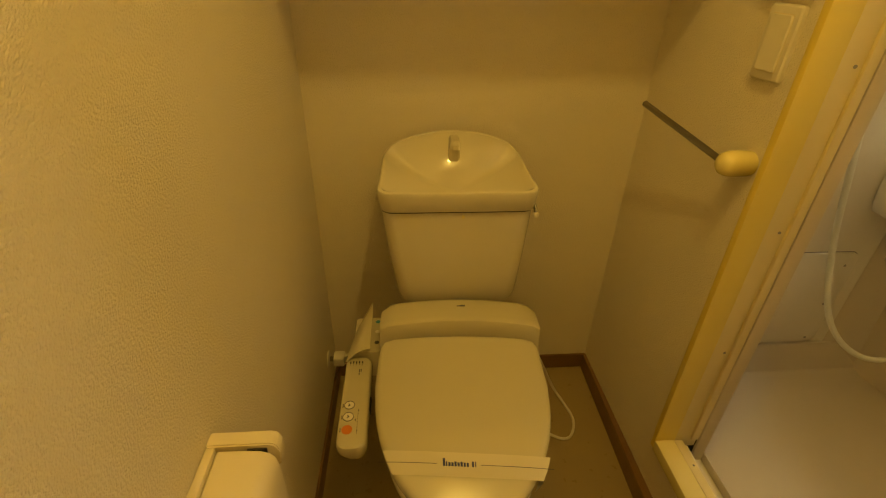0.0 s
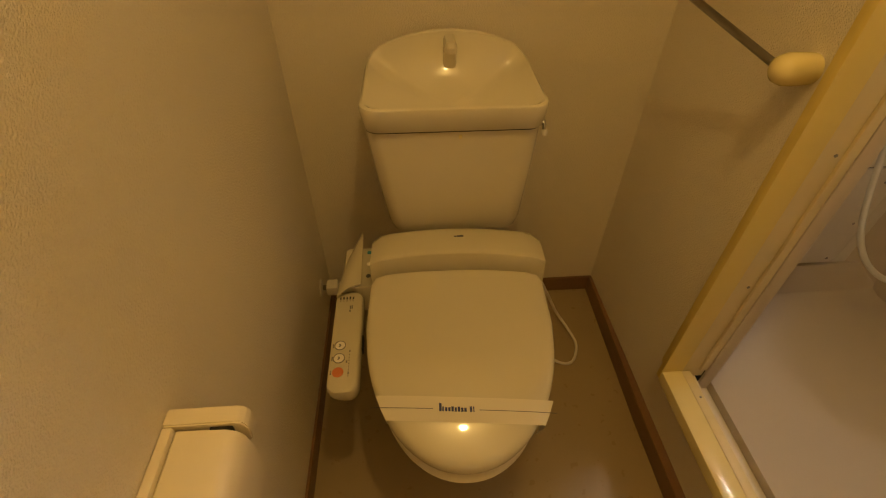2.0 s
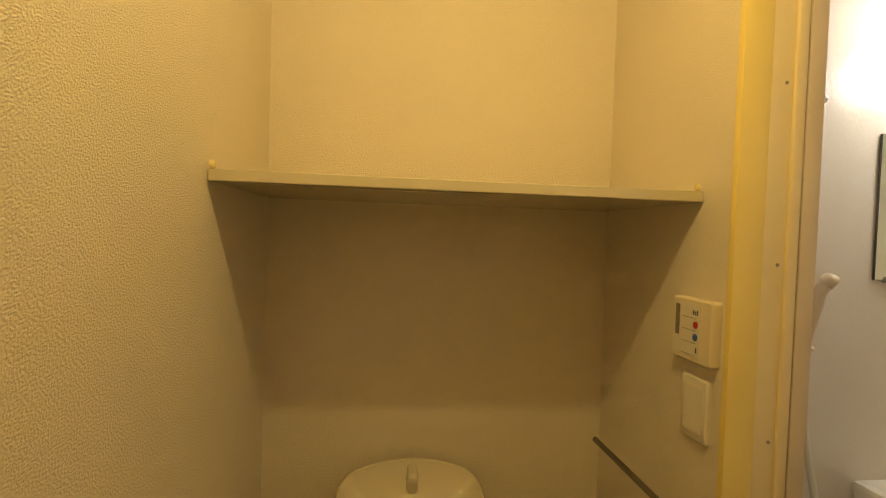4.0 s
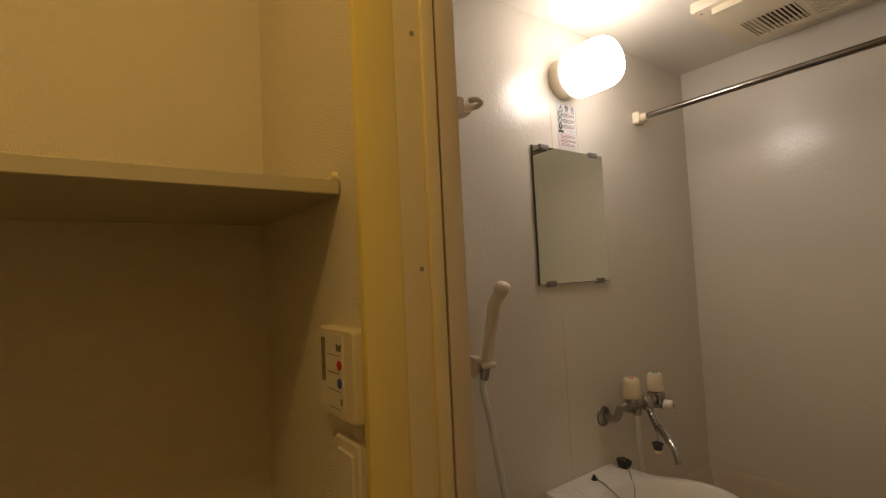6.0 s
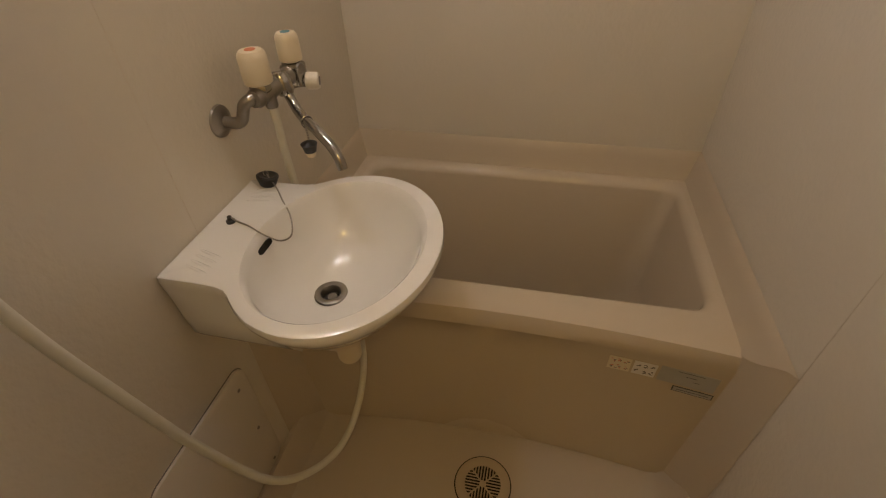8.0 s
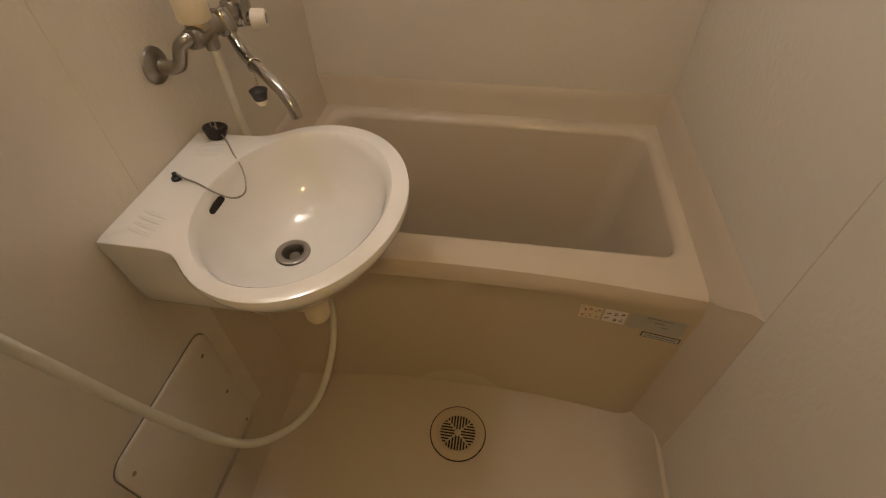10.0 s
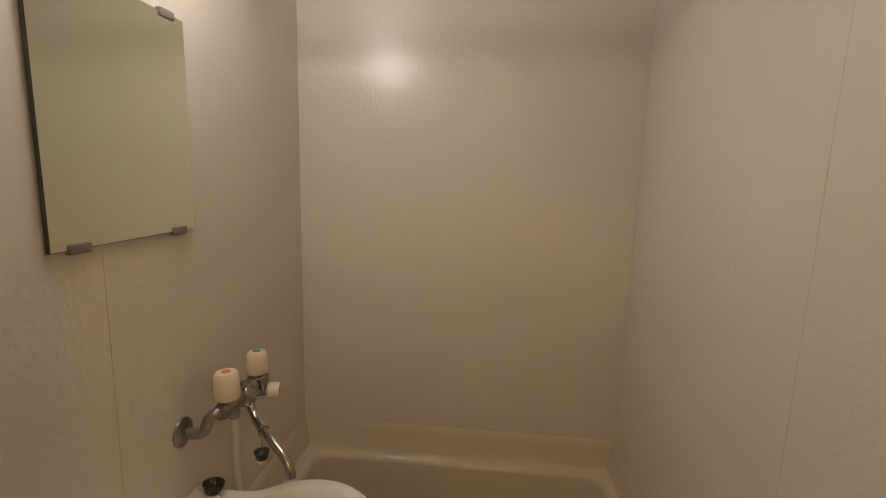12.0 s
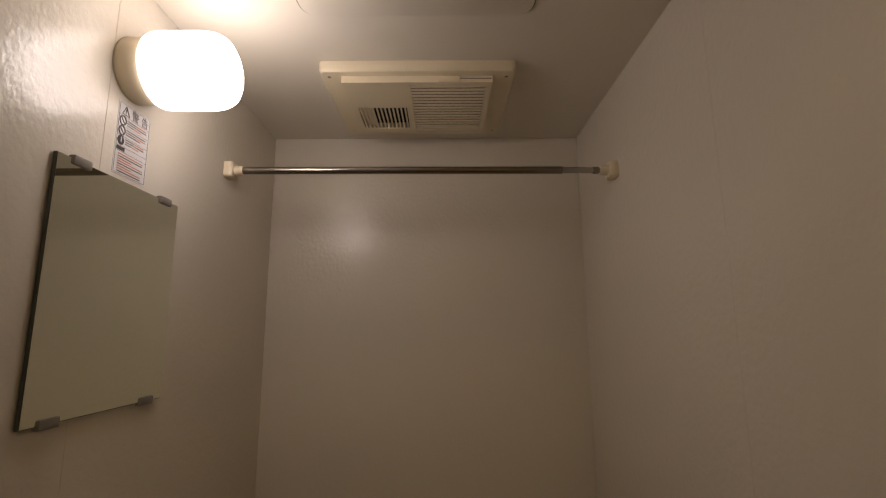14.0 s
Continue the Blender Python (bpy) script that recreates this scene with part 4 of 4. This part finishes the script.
# ---- toilet things ----
def wall_shelf():
    root = thing("wall_shelf", "cream laminate shelf board spanning the wall above the toilet", "shelf")
    part("board", box(0.0015, ROOM_W - 0.0015, -0.388, -0.001, 1.543, 1.563, 0.0015, 1), SEAT, root)
    for x, s in ((0.0, 1), (ROOM_W, -1)):
        for y in (-0.372, -0.05):
            part("peg", lathe([(0.007, 0), (0.007, 0.005), (0.005, 0.008)], (x, y, 1.572), (s, 0, 0), 16), IVORY, root, "small cream fixing cap")


wall_shelf()

LEAN = Matrix.Translation((0.376, -0.30, 0)) @ Matrix.Rotation(radians(-2.4), 4, "Z") @ Matrix.Translation((-0.376, 0.30, 0))


def turned(bm):
    bmesh.ops.transform(bm, matrix=LEAN, verts=bm.verts[:])
    return bm


def seat_outline(grow, back, z, n=72, slope=0.0, front=-0.768):
    """The plan of a toilet lid: straight at the back, an oval nose in front."""
    pts = []
    cx, mid = 0.376, -0.50
    for i in range(n):
        a = 2 * math.pi * i / n
        c, s = math.cos(a), math.sin(a)
        if s < 0:
            e = 0.97
            x = (0.188 + grow) * math.copysign(abs(c) ** e, c)
            y = mid + (mid - front + grow) * -(abs(s) ** 0.95)
        else:
            sq = (abs(c) ** 16 + s ** 16) ** (-1 / 16)
            x = (0.190 + grow - 0.004 * s) * c * sq
            y = mid + (back - mid + grow) * s * sq - 0.014 * s * (x / 0.19) ** 2
        pts.append(Vector((cx + x, y, z + slope * (y + 0.385))))
    return pts


def lid_top(x, y):
    u = min(1.0, abs(x - 0.376) / 0.19)
    v = max(0.0, (-0.5 - y) / 0.283)
    d = -0.385 - y
    return 0.497 - 0.11 * d - 0.26 * d * abs(d) - 0.007 * u ** 4 - 0.002 * v ** 4


def toilet():
    root = thing("toilet", "cream ceramic toilet with closed lid and corner hand-wash cistern", "toilet")
    # pedestal and bowl
    bowl = [seat_outline(-0.075, -0.16, 0.0, front=-0.66), seat_outline(-0.078, -0.16, 0.03, front=-0.65), seat_outline(-0.085, -0.16, 0.12, front=-0.62), seat_outline(-0.07, -0.16, 0.22, front=-0.66),
            seat_outline(-0.034, -0.2, 0.30, front=-0.772), seat_outline(-0.018, -0.24, 0.350, front=-0.782), seat_outline(-0.014, -0.25, 0.366, front=-0.783), seat_outline(-0.018, -0.25, 0.378, front=-0.780), seat_outline(-0.026, -0.25, 0.384, front=-0.774)]
    part("bowl", turned(loft(bowl)), TOILET_WHITE, root)
    seat = [seat_outline(-0.016, -0.385, 0.450, slope=0.14), seat_outline(-0.012, -0.385, 0.454, slope=0.14), seat_outline(-0.010, -0.385, 0.464, slope=0.15), seat_outline(-0.016, -0.388, 0.468, slope=0.15)]
    part("seat", turned(loft(seat)), SEAT, root, "cream plastic heated seat")
    rings = []
    for k, (g, dz) in enumerate(((-0.010, -0.022), (-0.001, -0.024), (0.0005, -0.016), (0.0, -0.007), (-0.003, -0.002), (-0.009, 0.0))):
        ring = seat_outline(g, -0.367, 0, front=-0.766)
        rings.append([Vector((p.x, p.y, lid_top(0.376 + (p.x - 0.376) * 0.985, p.y) + dz)) for p in ring])
    for f in (0.97, 0.93, 0.88, 0.82, 0.75, 0.67, 0.58, 0.48, 0.36, 0.2, 0.05):
        ring = seat_outline(-0.009, -0.367, 0, front=-0.766)
        row = []
        for p in ring:
            q = Vector((0.376 + (p.x - 0.376) * f, -0.55 + (p.y + 0.55) * f, 0))
            row.append(Vector((q.x, q.y, lid_top(q.x, q.y))))
        rings.append(row)
    part("lid", turned(loft(rings)), SEAT, root, "closed cream plastic lid")
    # washlet housing behind the lid
    bm = bmesh.new()
    prof = [(-0.374, 0.41), (-0.374, 0.455), (-0.356, 0.463), (-0.3525, 0.480), (-0.350, 0.505), (-0.3485, 0.5205), (-0.3465, 0.5255), (-0.342, 0.5278), (-0.330, 0.5283), (-0.270, 0.525), (-0.254, 0.518), (-0.246, 0.50), (-0.244, 0.41)]
    rows = []
    for k in range(21):
        t = -1 + k / 10
        edge = 1 - 0.10 * max(0.0, (abs(t) - 0.86) / 0.14) ** 2
        rows.append([Vector((0.380 + 0.1935 * t, -0.31 + (y + 0.31) * (1 - 0.12 * max(0, (abs(t) - 0.8) / 0.2) ** 2) - 0.018 * t * t, 0.41 + (z - 0.41) * edge - 0.006 * t * t)) for y, z in prof])
    part("washlet_housing", turned(loft(rows, True, True)), SEAT, root, "cream washlet housing behind the lid")
    for i in range(3):
        part("housing_mark", turned(box(0.374 + 0.006 * i, 0.379 + 0.008 * i, -0.293, -0.290 + 0.001 * i, 0.5265, 0.5278)), GREY_PRINT, root)
    # hinge block
    part("hinge", turned(box(0.195, 0.558, -0.398, -0.378, 0.45, 0.478, 0.006)), SEAT, root)
    # side control arm
    arm = part("control_arm", loft([rrect(0.110, 0.160, -0.600, -0.354, 0.020, 0.378), rrect(0.100, 0.164, -0.609, -0.352, 0.022, 0.400), rrect(0.100, 0.163, -0.611, -0.352, 0.022, 0.418), rrect(0.102, 0.160, -0.609, -0.354, 0.021, 0.4245), rrect(0.107, 0.156, -0.604, -0.358, 0.018, 0.427)]), SEAT, root, "cream control panel arm")
    part("arm_rear", loft([rrect(0.112, 0.186, -0.351, -0.215, 0.01, 0.355), rrect(0.112, 0.186, -0.351, -0.215, 0.01, 0.430), rrect(0.116, 0.184, -0.349, -0.22, 0.01, 0.436)]), SEAT, root)
    for y, z, m, r in ((-0.566, 0.4272, ORANGE, 0.0112), (-0.534, 0.4272, PALE, 0.0112), (-0.503, 0.4272, PALE, 0.0108)):
        b = part("button", lathe([(r, 0), (r, 0.0008), (r - 0.001, 0.0014)], (0.121, y, z), (0, 0, 1), 24), m, arm, "orange stop button" if m is ORANGE else "")
        if m is PALE:
            part("button_rim", tube([(0.121 + r * math.cos(a), y + r * math.sin(a), z + 0.0012) for a in [k * math.pi / 10 for k in range(21)]], 0.0009, 5, 1), GREY_PRINT, arm)
            part("button_mark", tube([(0.1185, y - 0.003, z + 0.0014), (0.1225, y, z + 0.0014), (0.119, y + 0.003, z + 0.0014)], 0.0012, 5, 2), GREY_PRINT, arm)
        for k in range(2):
            part("button_caption", box(0.1060, 0.1082, y - 0.005 + 0.0055 * k, y - 0.001 + 0.0055 * k, 0.4272, 0.4276), GREY_PRINT, arm)
    for i in range(5):
        part("indicator", box(0.1100 + 0.0071 * i, 0.1132 + 0.0071 * i, -0.3775, -0.3705 + 0.001 * (i % 2), 0.4272, 0.4276), BLACK_PRINT, arm)
        part("indicator_dot", box(0.1108 + 0.0071 * i, 0.1124 + 0.0071 * i, -0.3825, -0.3805, 0.4272, 0.4276), BLACK_PRINT, arm)
    for y0, y1, x in ((-0.406, -0.396, 0.1335), (-0.405, -0.396, 0.1375), (-0.414, -0.408, 0.1335), (-0.571, -0.566, 0.1405), (-0.520, -0.515, 0.1405), (-0.545, -0.539, 0.1355)):
        part("print_mark", box(x, x + 0.0024, y0, y1, 0.4272, 0.4276), GREY_PRINT, arm)
    for i in range(9):
        part("print_dot", box(0.1405, 0.1422, -0.576 + 0.007 * i, -0.5735 + 0.007 * i, 0.4272, 0.4276), GREY_PRINT, arm)
    part("arm_latch", box(0.1625, 0.1660, -0.507, -0.470, 0.398, 0.416, 0.001, 1), DARK, arm, "dark recess in the arm's side")
    rows = []
    for x0, y0, z0, x1, y1, z1 in ((0.103, -0.375, 0.434, 0.159, -0.360, 0.458), (0.106, -0.345, 0.436, 0.160, -0.335, 0.464), (0.112, -0.310, 0.437, 0.160, -0.298, 0.468),
                                   (0.119, -0.268, 0.438, 0.160, -0.255, 0.471), (0.130, -0.232, 0.440, 0.159, -0.222, 0.473), (0.147, -0.204, 0.446, 0.158, -0.200, 0.474)):
        top = [Vector((x0 + (x1 - x0) * u, y0 + (y1 - y0) * u, z0 + (z1 - z0) * u + 0.009 * math.sin(math.pi * u) * (x1 - x0) / 0.056)) for u in (0, 0.15, 0.35, 0.55, 0.75, 0.9, 1)]
        rows.append(top + [v - Vector((-0.0005, 0, 0.0025)) for v in reversed(top)])
    part("control_flap", loft(rows), SEAT, root, "half-open cream cover flap")
    for y, m in ((-0.235, TEAL), (-0.275, PALE), (-0.315, GREY_PRINT)):
        part("hidden_button", lathe([(0.006, 0), (0.005, 0.0015)], (0.172, y, 0.436), (0, 0, 1), 16), m, root)
    # cistern
    tank = [rrect(0.234, 0.538, -0.222, -0.045, 0.035, 0.490), rrect(0.226, 0.543, -0.228, -0.042, 0.035, 0.515), rrect(0.208, 0.550, -0.236, -0.036, 0.032, 0.64), rrect(0.194, 0.555, -0.242, -0.032, 0.03, 0.764)]
    part("cistern", loft(tank), TOILET_WHITE, root)

    def brim(inset, drop, r):
        out = []
        for p in rrect(0.187 + inset, 0.562 - inset, -0.262 + inset, -0.022 - inset, r, 0, 9, 10):
            back = max(0.0, min(1.0, (p.y + 0.235) / 0.205))
            arch = max(0.0, 1 - ((p.x - 0.3755) / 0.185) ** 2)
            lift = back * back * (3 - 2 * back) * (0.008 + 0.062 * arch ** 0.7)
            # the plan is rounder towards the rear
            side = 0.006 * back * (1 - min(1.0, arch * 2.2))
            out.append(Vector((p.x + math.copysign(side, 0.3755 - p.x), p.y, 0.823 + lift - drop)))
        return out

    def well(f, z, cy=-0.135):
        return [Vector((0.3755 + (p.x - 0.3755) * f, cy + (p.y - cy) * f, z + (p.z - 0.823) * f * 0.75)) for p in brim(0.016, 0, 0.03)]
    cap = [rrect(0.194, 0.557, -0.246, -0.028, 0.03, 0.7672, 9, 10), rrect(0.192, 0.559, -0.250, -0.022, 0.032, 0.771, 9, 10), brim(0.0, 0.008, 0.035), brim(0.002, 0.002, 0.035), brim(0.007, 0.0, 0.034),
           brim(0.012, 0.003, 0.032), well(0.975, 0.812), well(0.80, 0.795), well(0.55, 0.780), well(0.30, 0.773), well(0.08, 0.771)]
    part("cistern_lid", loft(cap), TOILET_WHITE, root, "cistern lid with a sloped hand-wash bowl")
    part("lid_joint", loft([rrect(0.1945, 0.5545, -0.2434, -0.0315, 0.03, 0.7638), rrect(0.1945, 0.5545, -0.2434, -0.0315, 0.03, 0.7672)]), DARK, root)
    sp = part("hand_spout", loft([rrect(0.364, 0.394, -0.070, -0.030, 0.008, 0.80), rrect(0.365, 0.393, -0.068, -0.030, 0.008, 0.856), rrect(0.366, 0.392, -0.092, -0.030, 0.008, 0.862), rrect(0.366, 0.392, -0.095, -0.030, 0.008, 0.874), rrect(0.369, 0.389, -0.090, -0.033, 0.008, 0.884)]), TOILET_WHITE, root, "small cream hand-wash spout")
    part("stain_mark", box(0.383, 0.390, -0.2440, -0.2415, 0.748, 0.757, 0.001, 1), IVORY, root, "small yellow label under the lid joint")
    part("maker_mark", box(0.494, 0.516, -0.2400, -0.2385, 0.728, 0.731), GREY_PRINT, root)
    lv = part("flush_lever", lathe([(0.015, 0), (0.016, 0.004), (0.013, 0.012)], (0.553, -0.195, 0.764), (1, 0, 0), 20), CHROME, root, "chrome flush lever")
    part("lever_arm", tube([(0.562, -0.195, 0.764), (0.566, -0.206, 0.758), (0.567, -0.218, 0.745)], lambda t: 0.006 - 0.002 * t, 10), CHROME, lv)
    part("lever_tip", lathe([(0.006, 0), (0.008, 0.004), (0.006, 0.012)], (0.567, -0.216, 0.748), (0, -0.5, -1), 14), PALE, lv)
    # paper band with a printed line and a brand drawn as plain marks
    y_mid, half = -0.672, 0.0215

    def across(y, lift, wrap=True, x0=None, x1=None):
        row = []
        w = 0.19 * max(0.05, 1 - (max(0.0, (-0.5 - y) / 0.283)) ** 2.35) ** 0.5 - 0.004
        xs = [0.376 - w + 2 * w * k / 24 for k in range(25)] if x0 is None else [x0 + (x1 - x0) * k / 6 for k in range(7)]
        for x in xs:
            yy = y - 0.055 * (x - 0.376)
            row.append(Vector((x, yy, lid_top(0.376 + (x - 0.376) * 0.985, yy) + lift)))
        if wrap:
            a, b = row[0], row[-1]
            row = [Vector((a.x + 0.012, a.y, a.z - 0.034)), Vector((a.x + 0.001, a.y, a.z - 0.010)), *row, Vector((b.x - 0.001, b.y, b.z - 0.010)), Vector((b.x - 0.012, b.y, b.z - 0.034))]
        return row
    band = thing("paper_band", "white paper hygiene band around the toilet lid with blue print", "paper band")
    part("strip", turned(loft([across(y_mid - half, 0.0012), across(y_mid, 0.0014), across(y_mid + half, 0.0012)], False, False, False)), PAPER, band)
    for x0, x1 in ((0.205, 0.318), (0.402, 0.542)):
        part("thin_line", turned(loft([across(y_mid - 0.0006, 0.0018, False, x0, x1), across(y_mid + 0.0006, 0.0018, False, x0, x1)], False, False, False)), GREY_PRINT, band)
    marks = [(0.329, 0.3335, 0.007), (0.3345, 0.3375, 0.004)] + [(0.3395 + 0.0058 * i, 0.3438 + 0.0058 * i, 0.0035 + 0.0008 * (i in (2, 4))) for i in range(7)] + [(0.3845, 0.3885, 0.0048), (0.3905, 0.3925, 0.0048)]
    for x0, x1, h in marks:
        part("brand_mark", turned(loft([across(y_mid - 0.004, 0.002, False, x0, x1), across(y_mid - 0.004 + 2 * h, 0.002, False, x0, x1)], False, False, False)), NAVY, band)


toilet()


def supply_valve():
    root = thing("supply_valve", "chrome water valve and white hose at the wall beside the toilet", "valve")
    part("rosette", lathe([(0.026, 0), (0.025, 0.003), (0.012, 0.006)], (0.0, -0.118, 0.192), (1, 0, 0), 28), PALE, root, "white wall rosette")
    part("stem", lathe([(0.008, 0), (0.008, 0.02)], (0.004, -0.118, 0.192), (1, 0, 0), 16), CHROME, root)
    part("valve_head", box(0.018, 0.052, -0.138, -0.100, 0.176, 0.210, 0.005), PALE, root, "white square valve body")
    part("hose", tube([(0.046, -0.118, 0.200), (0.10, -0.12, 0.22), (0.16, -0.15, 0.30), (0.20, -0.19, 0.36), (0.22, -0.22, 0.40)], 0.005, 10), PALE, root, "white supply hose")


supply_valve()


def power_cord():
    root = thing("power_cord", "white power cord looping on the floor beside the toilet", "cord")
    part("cable", tube([(0.555, -0.30, 0.42), (0.60, -0.24, 0.34), (0.665, -0.18, 0.20), (0.728, -0.15, 0.06), (0.765, -0.18, 0.012), (0.778, -0.245, 0.007), (0.748, -0.305, 0.006), (0.70, -0.30, 0.006), (0.62, -0.22, 0.006), (0.60, -0.06, 0.006)], 0.0042, 10), PALE, root)


power_cord()


def paper_holder():
    root = thing("paper_holder", "cream plastic toilet paper holder with closed flap on the wall", "paper holder")
    y0, y1 = -0.965, -0.806
    for a, b in ((y1 - 0.021, y1), (y0, y0 + 0.021)):
        side = [(0.0005, 0.655), (0.0005, 0.745), (0.076, 0.745), (0.0835, 0.7425), (0.0875, 0.736), (0.0885, 0.728), (0.0885, 0.708), (0.084, 0.700), (0.060, 0.682), (0.03, 0.655)]
        bm = loft([[Vector((x, y, z)) for x, z in side] for y in (a, b)])
        bmesh.ops.bevel(bm, geom=bm.edges[:], offset=0.0018, segments=2, affect="EDGES")
        part("cheek", bm, CREAM, root, "cream end cheek")
    part("back_plate", box(0.0005, 0.012, y0 + 0.021, y1 - 0.021, 0.655, 0.743, 0.002), CREAM, root)
    curve = [(0.016, 0.7385), (0.040, 0.738), (0.066, 0.736), (0.077, 0.731), (0.083, 0.722), (0.0855, 0.706), (0.086, 0.680), (0.086, 0.652), (0.085, 0.630)]
    inner = [(x - 0.003, z - 0.003) for x, z in reversed(curve)]
    bm = loft([[Vector((x, y, z)) for x, z in curve + inner] for y in (y0 + 0.024, y1 - 0.024)])
    part("flap", bm, CREAM, root, "smooth cream cover flap")
    part("spindle_slot", box(0.050, 0.074, y1 - 0.0235, y1 - 0.0205, 0.722, 0.738), DARK, root)


paper_holder()


def towel_bar():
    root = thing("towel_bar", "dull steel swing towel bar on an ivory wall knob", "towel bar")
    part("bar", tube([(0.852, -0.420, 0.951), (0.800, -0.172, 0.997)], 0.0066, 16, 1, smooth=False), DULL_STEEL, root)
    part("end_cap", lathe([(0.0067, 0), (0.0067, 0.004), (0.005, 0.006)], (0.800, -0.173, 0.997), (-0.2, 1, 0.17), 16), GREY_CLIP, root)
    part("knob", lathe([(0.0225, 0), (0.0235, 0.004), (0.0245, 0.028), (0.0235, 0.044), (0.0190, 0.055), (0.0115, 0.061), (0.002, 0.063)], (ROOM_W, -0.434, 0.956), (-1, 0.0, 0), 28), IVORY, root, "glossy ivory end knob")


towel_bar()


def remote_panel():
    root = thing("dryer_controller", "cream wall controller with display and coloured buttons", "controller")
    y0, y1, z0, z1, x = -0.452, -0.336, 1.244, 1.362, ROOM_W
    def ring(a, b, c, d, r, out):
        return [Vector((x - out, v.x, v.y)) for v in rrect(a, b, c, d, r, 0)]
    part("case", loft([ring(y0, y1, z0, z1, 0.006, 0.0003), ring(y0, y1, z0, z1, 0.006, 0.016), ring(y0 + 0.003, y1 - 0.003, z0 + 0.003, z1 - 0.003, 0.006, 0.020)]), CREAM, root)
    part("face_plate", loft([ring(y0 + 0.03, y1 - 0.008, z0 + 0.010, z1 - 0.008, 0.003, 0.020), ring(y0 + 0.03, y1 - 0.008, z0 + 0.010, z1 - 0.008, 0.003, 0.0212)]), PALE, root, "pale face plate")
    part("display", box(x - 0.0222, x - 0.0214, y1 - 0.028, y1 - 0.016, z0 + 0.045, z1 - 0.014), LCD, root, "dark display strip")
    for i, (m, w) in enumerate(((GREY_PRINT, 0.012), (RED, 0.013), (BLUE, 0.013), (GREY_PRINT, 0.007))):
        zc = z1 - 0.024 - 0.023 * i
        if m in (RED, BLUE):
            part("button", lathe([(0.0066, 0), (0.0066, 0.0012), (0.0054, 0.002)], (x - 0.0212, y0 + 0.0405, zc), (-1, 0, 0), 20), m, root)
        else:
            for k in range(3 if w > 0.01 else 1):
                part("print_mark", box(x - 0.0218, x - 0.0213, y0 + 0.035 + 0.0055 * k, y0 + 0.0385 + 0.0055 * k, zc - 0.005, zc + 0.004 - 0.002 * (k % 2)), m, root)
        part("tick", box(x - 0.0218, x - 0.0214, y0 + 0.040, y1 - 0.036, zc - 0.0115, zc - 0.0108), GREY_PRINT, root)


remote_panel()


def light_switch():
    root = thing("light_switch", "slim pale wall light switch with a wide rocker", "switch")
    x = ROOM_W
    def ring(a, b, c, d, r, out):
        return [Vector((x - out, v.x, v.y)) for v in rrect(a, b, c, d, r, 0)]
    y0, y1, z0, z1 = -0.436, -0.360, 1.098, 1.216
    part("plate", loft([ring(y0, y1, z0, z1, 0.006, 0.0003), ring(y0, y1, z0, z1, 0.006, 0.007), ring(y0 + 0.003, y1 - 0.003, z0 + 0.003, z1 - 0.003, 0.005, 0.010)]), PALE, root)
    part("rocker", loft([ring(y0 + 0.014, y1 - 0.014, z0 + 0.015, z1 - 0.015, 0.003, 0.010), ring(y0 + 0.015, y1 - 0.015, z0 + 0.016, z1 - 0.016, 0.003, 0.0135)]), PALE, root)
    part("rocker_gap", loft([ring(y0 + 0.0125, y1 - 0.0125, z0 + 0.0135, z1 - 0.0135, 0.003, 0.0098), ring(y0 + 0.0125, y1 - 0.0125, z0 + 0.0135, z1 - 0.0135, 0.003, 0.0104)]), FAN_PLASTIC, root)


light_switch()
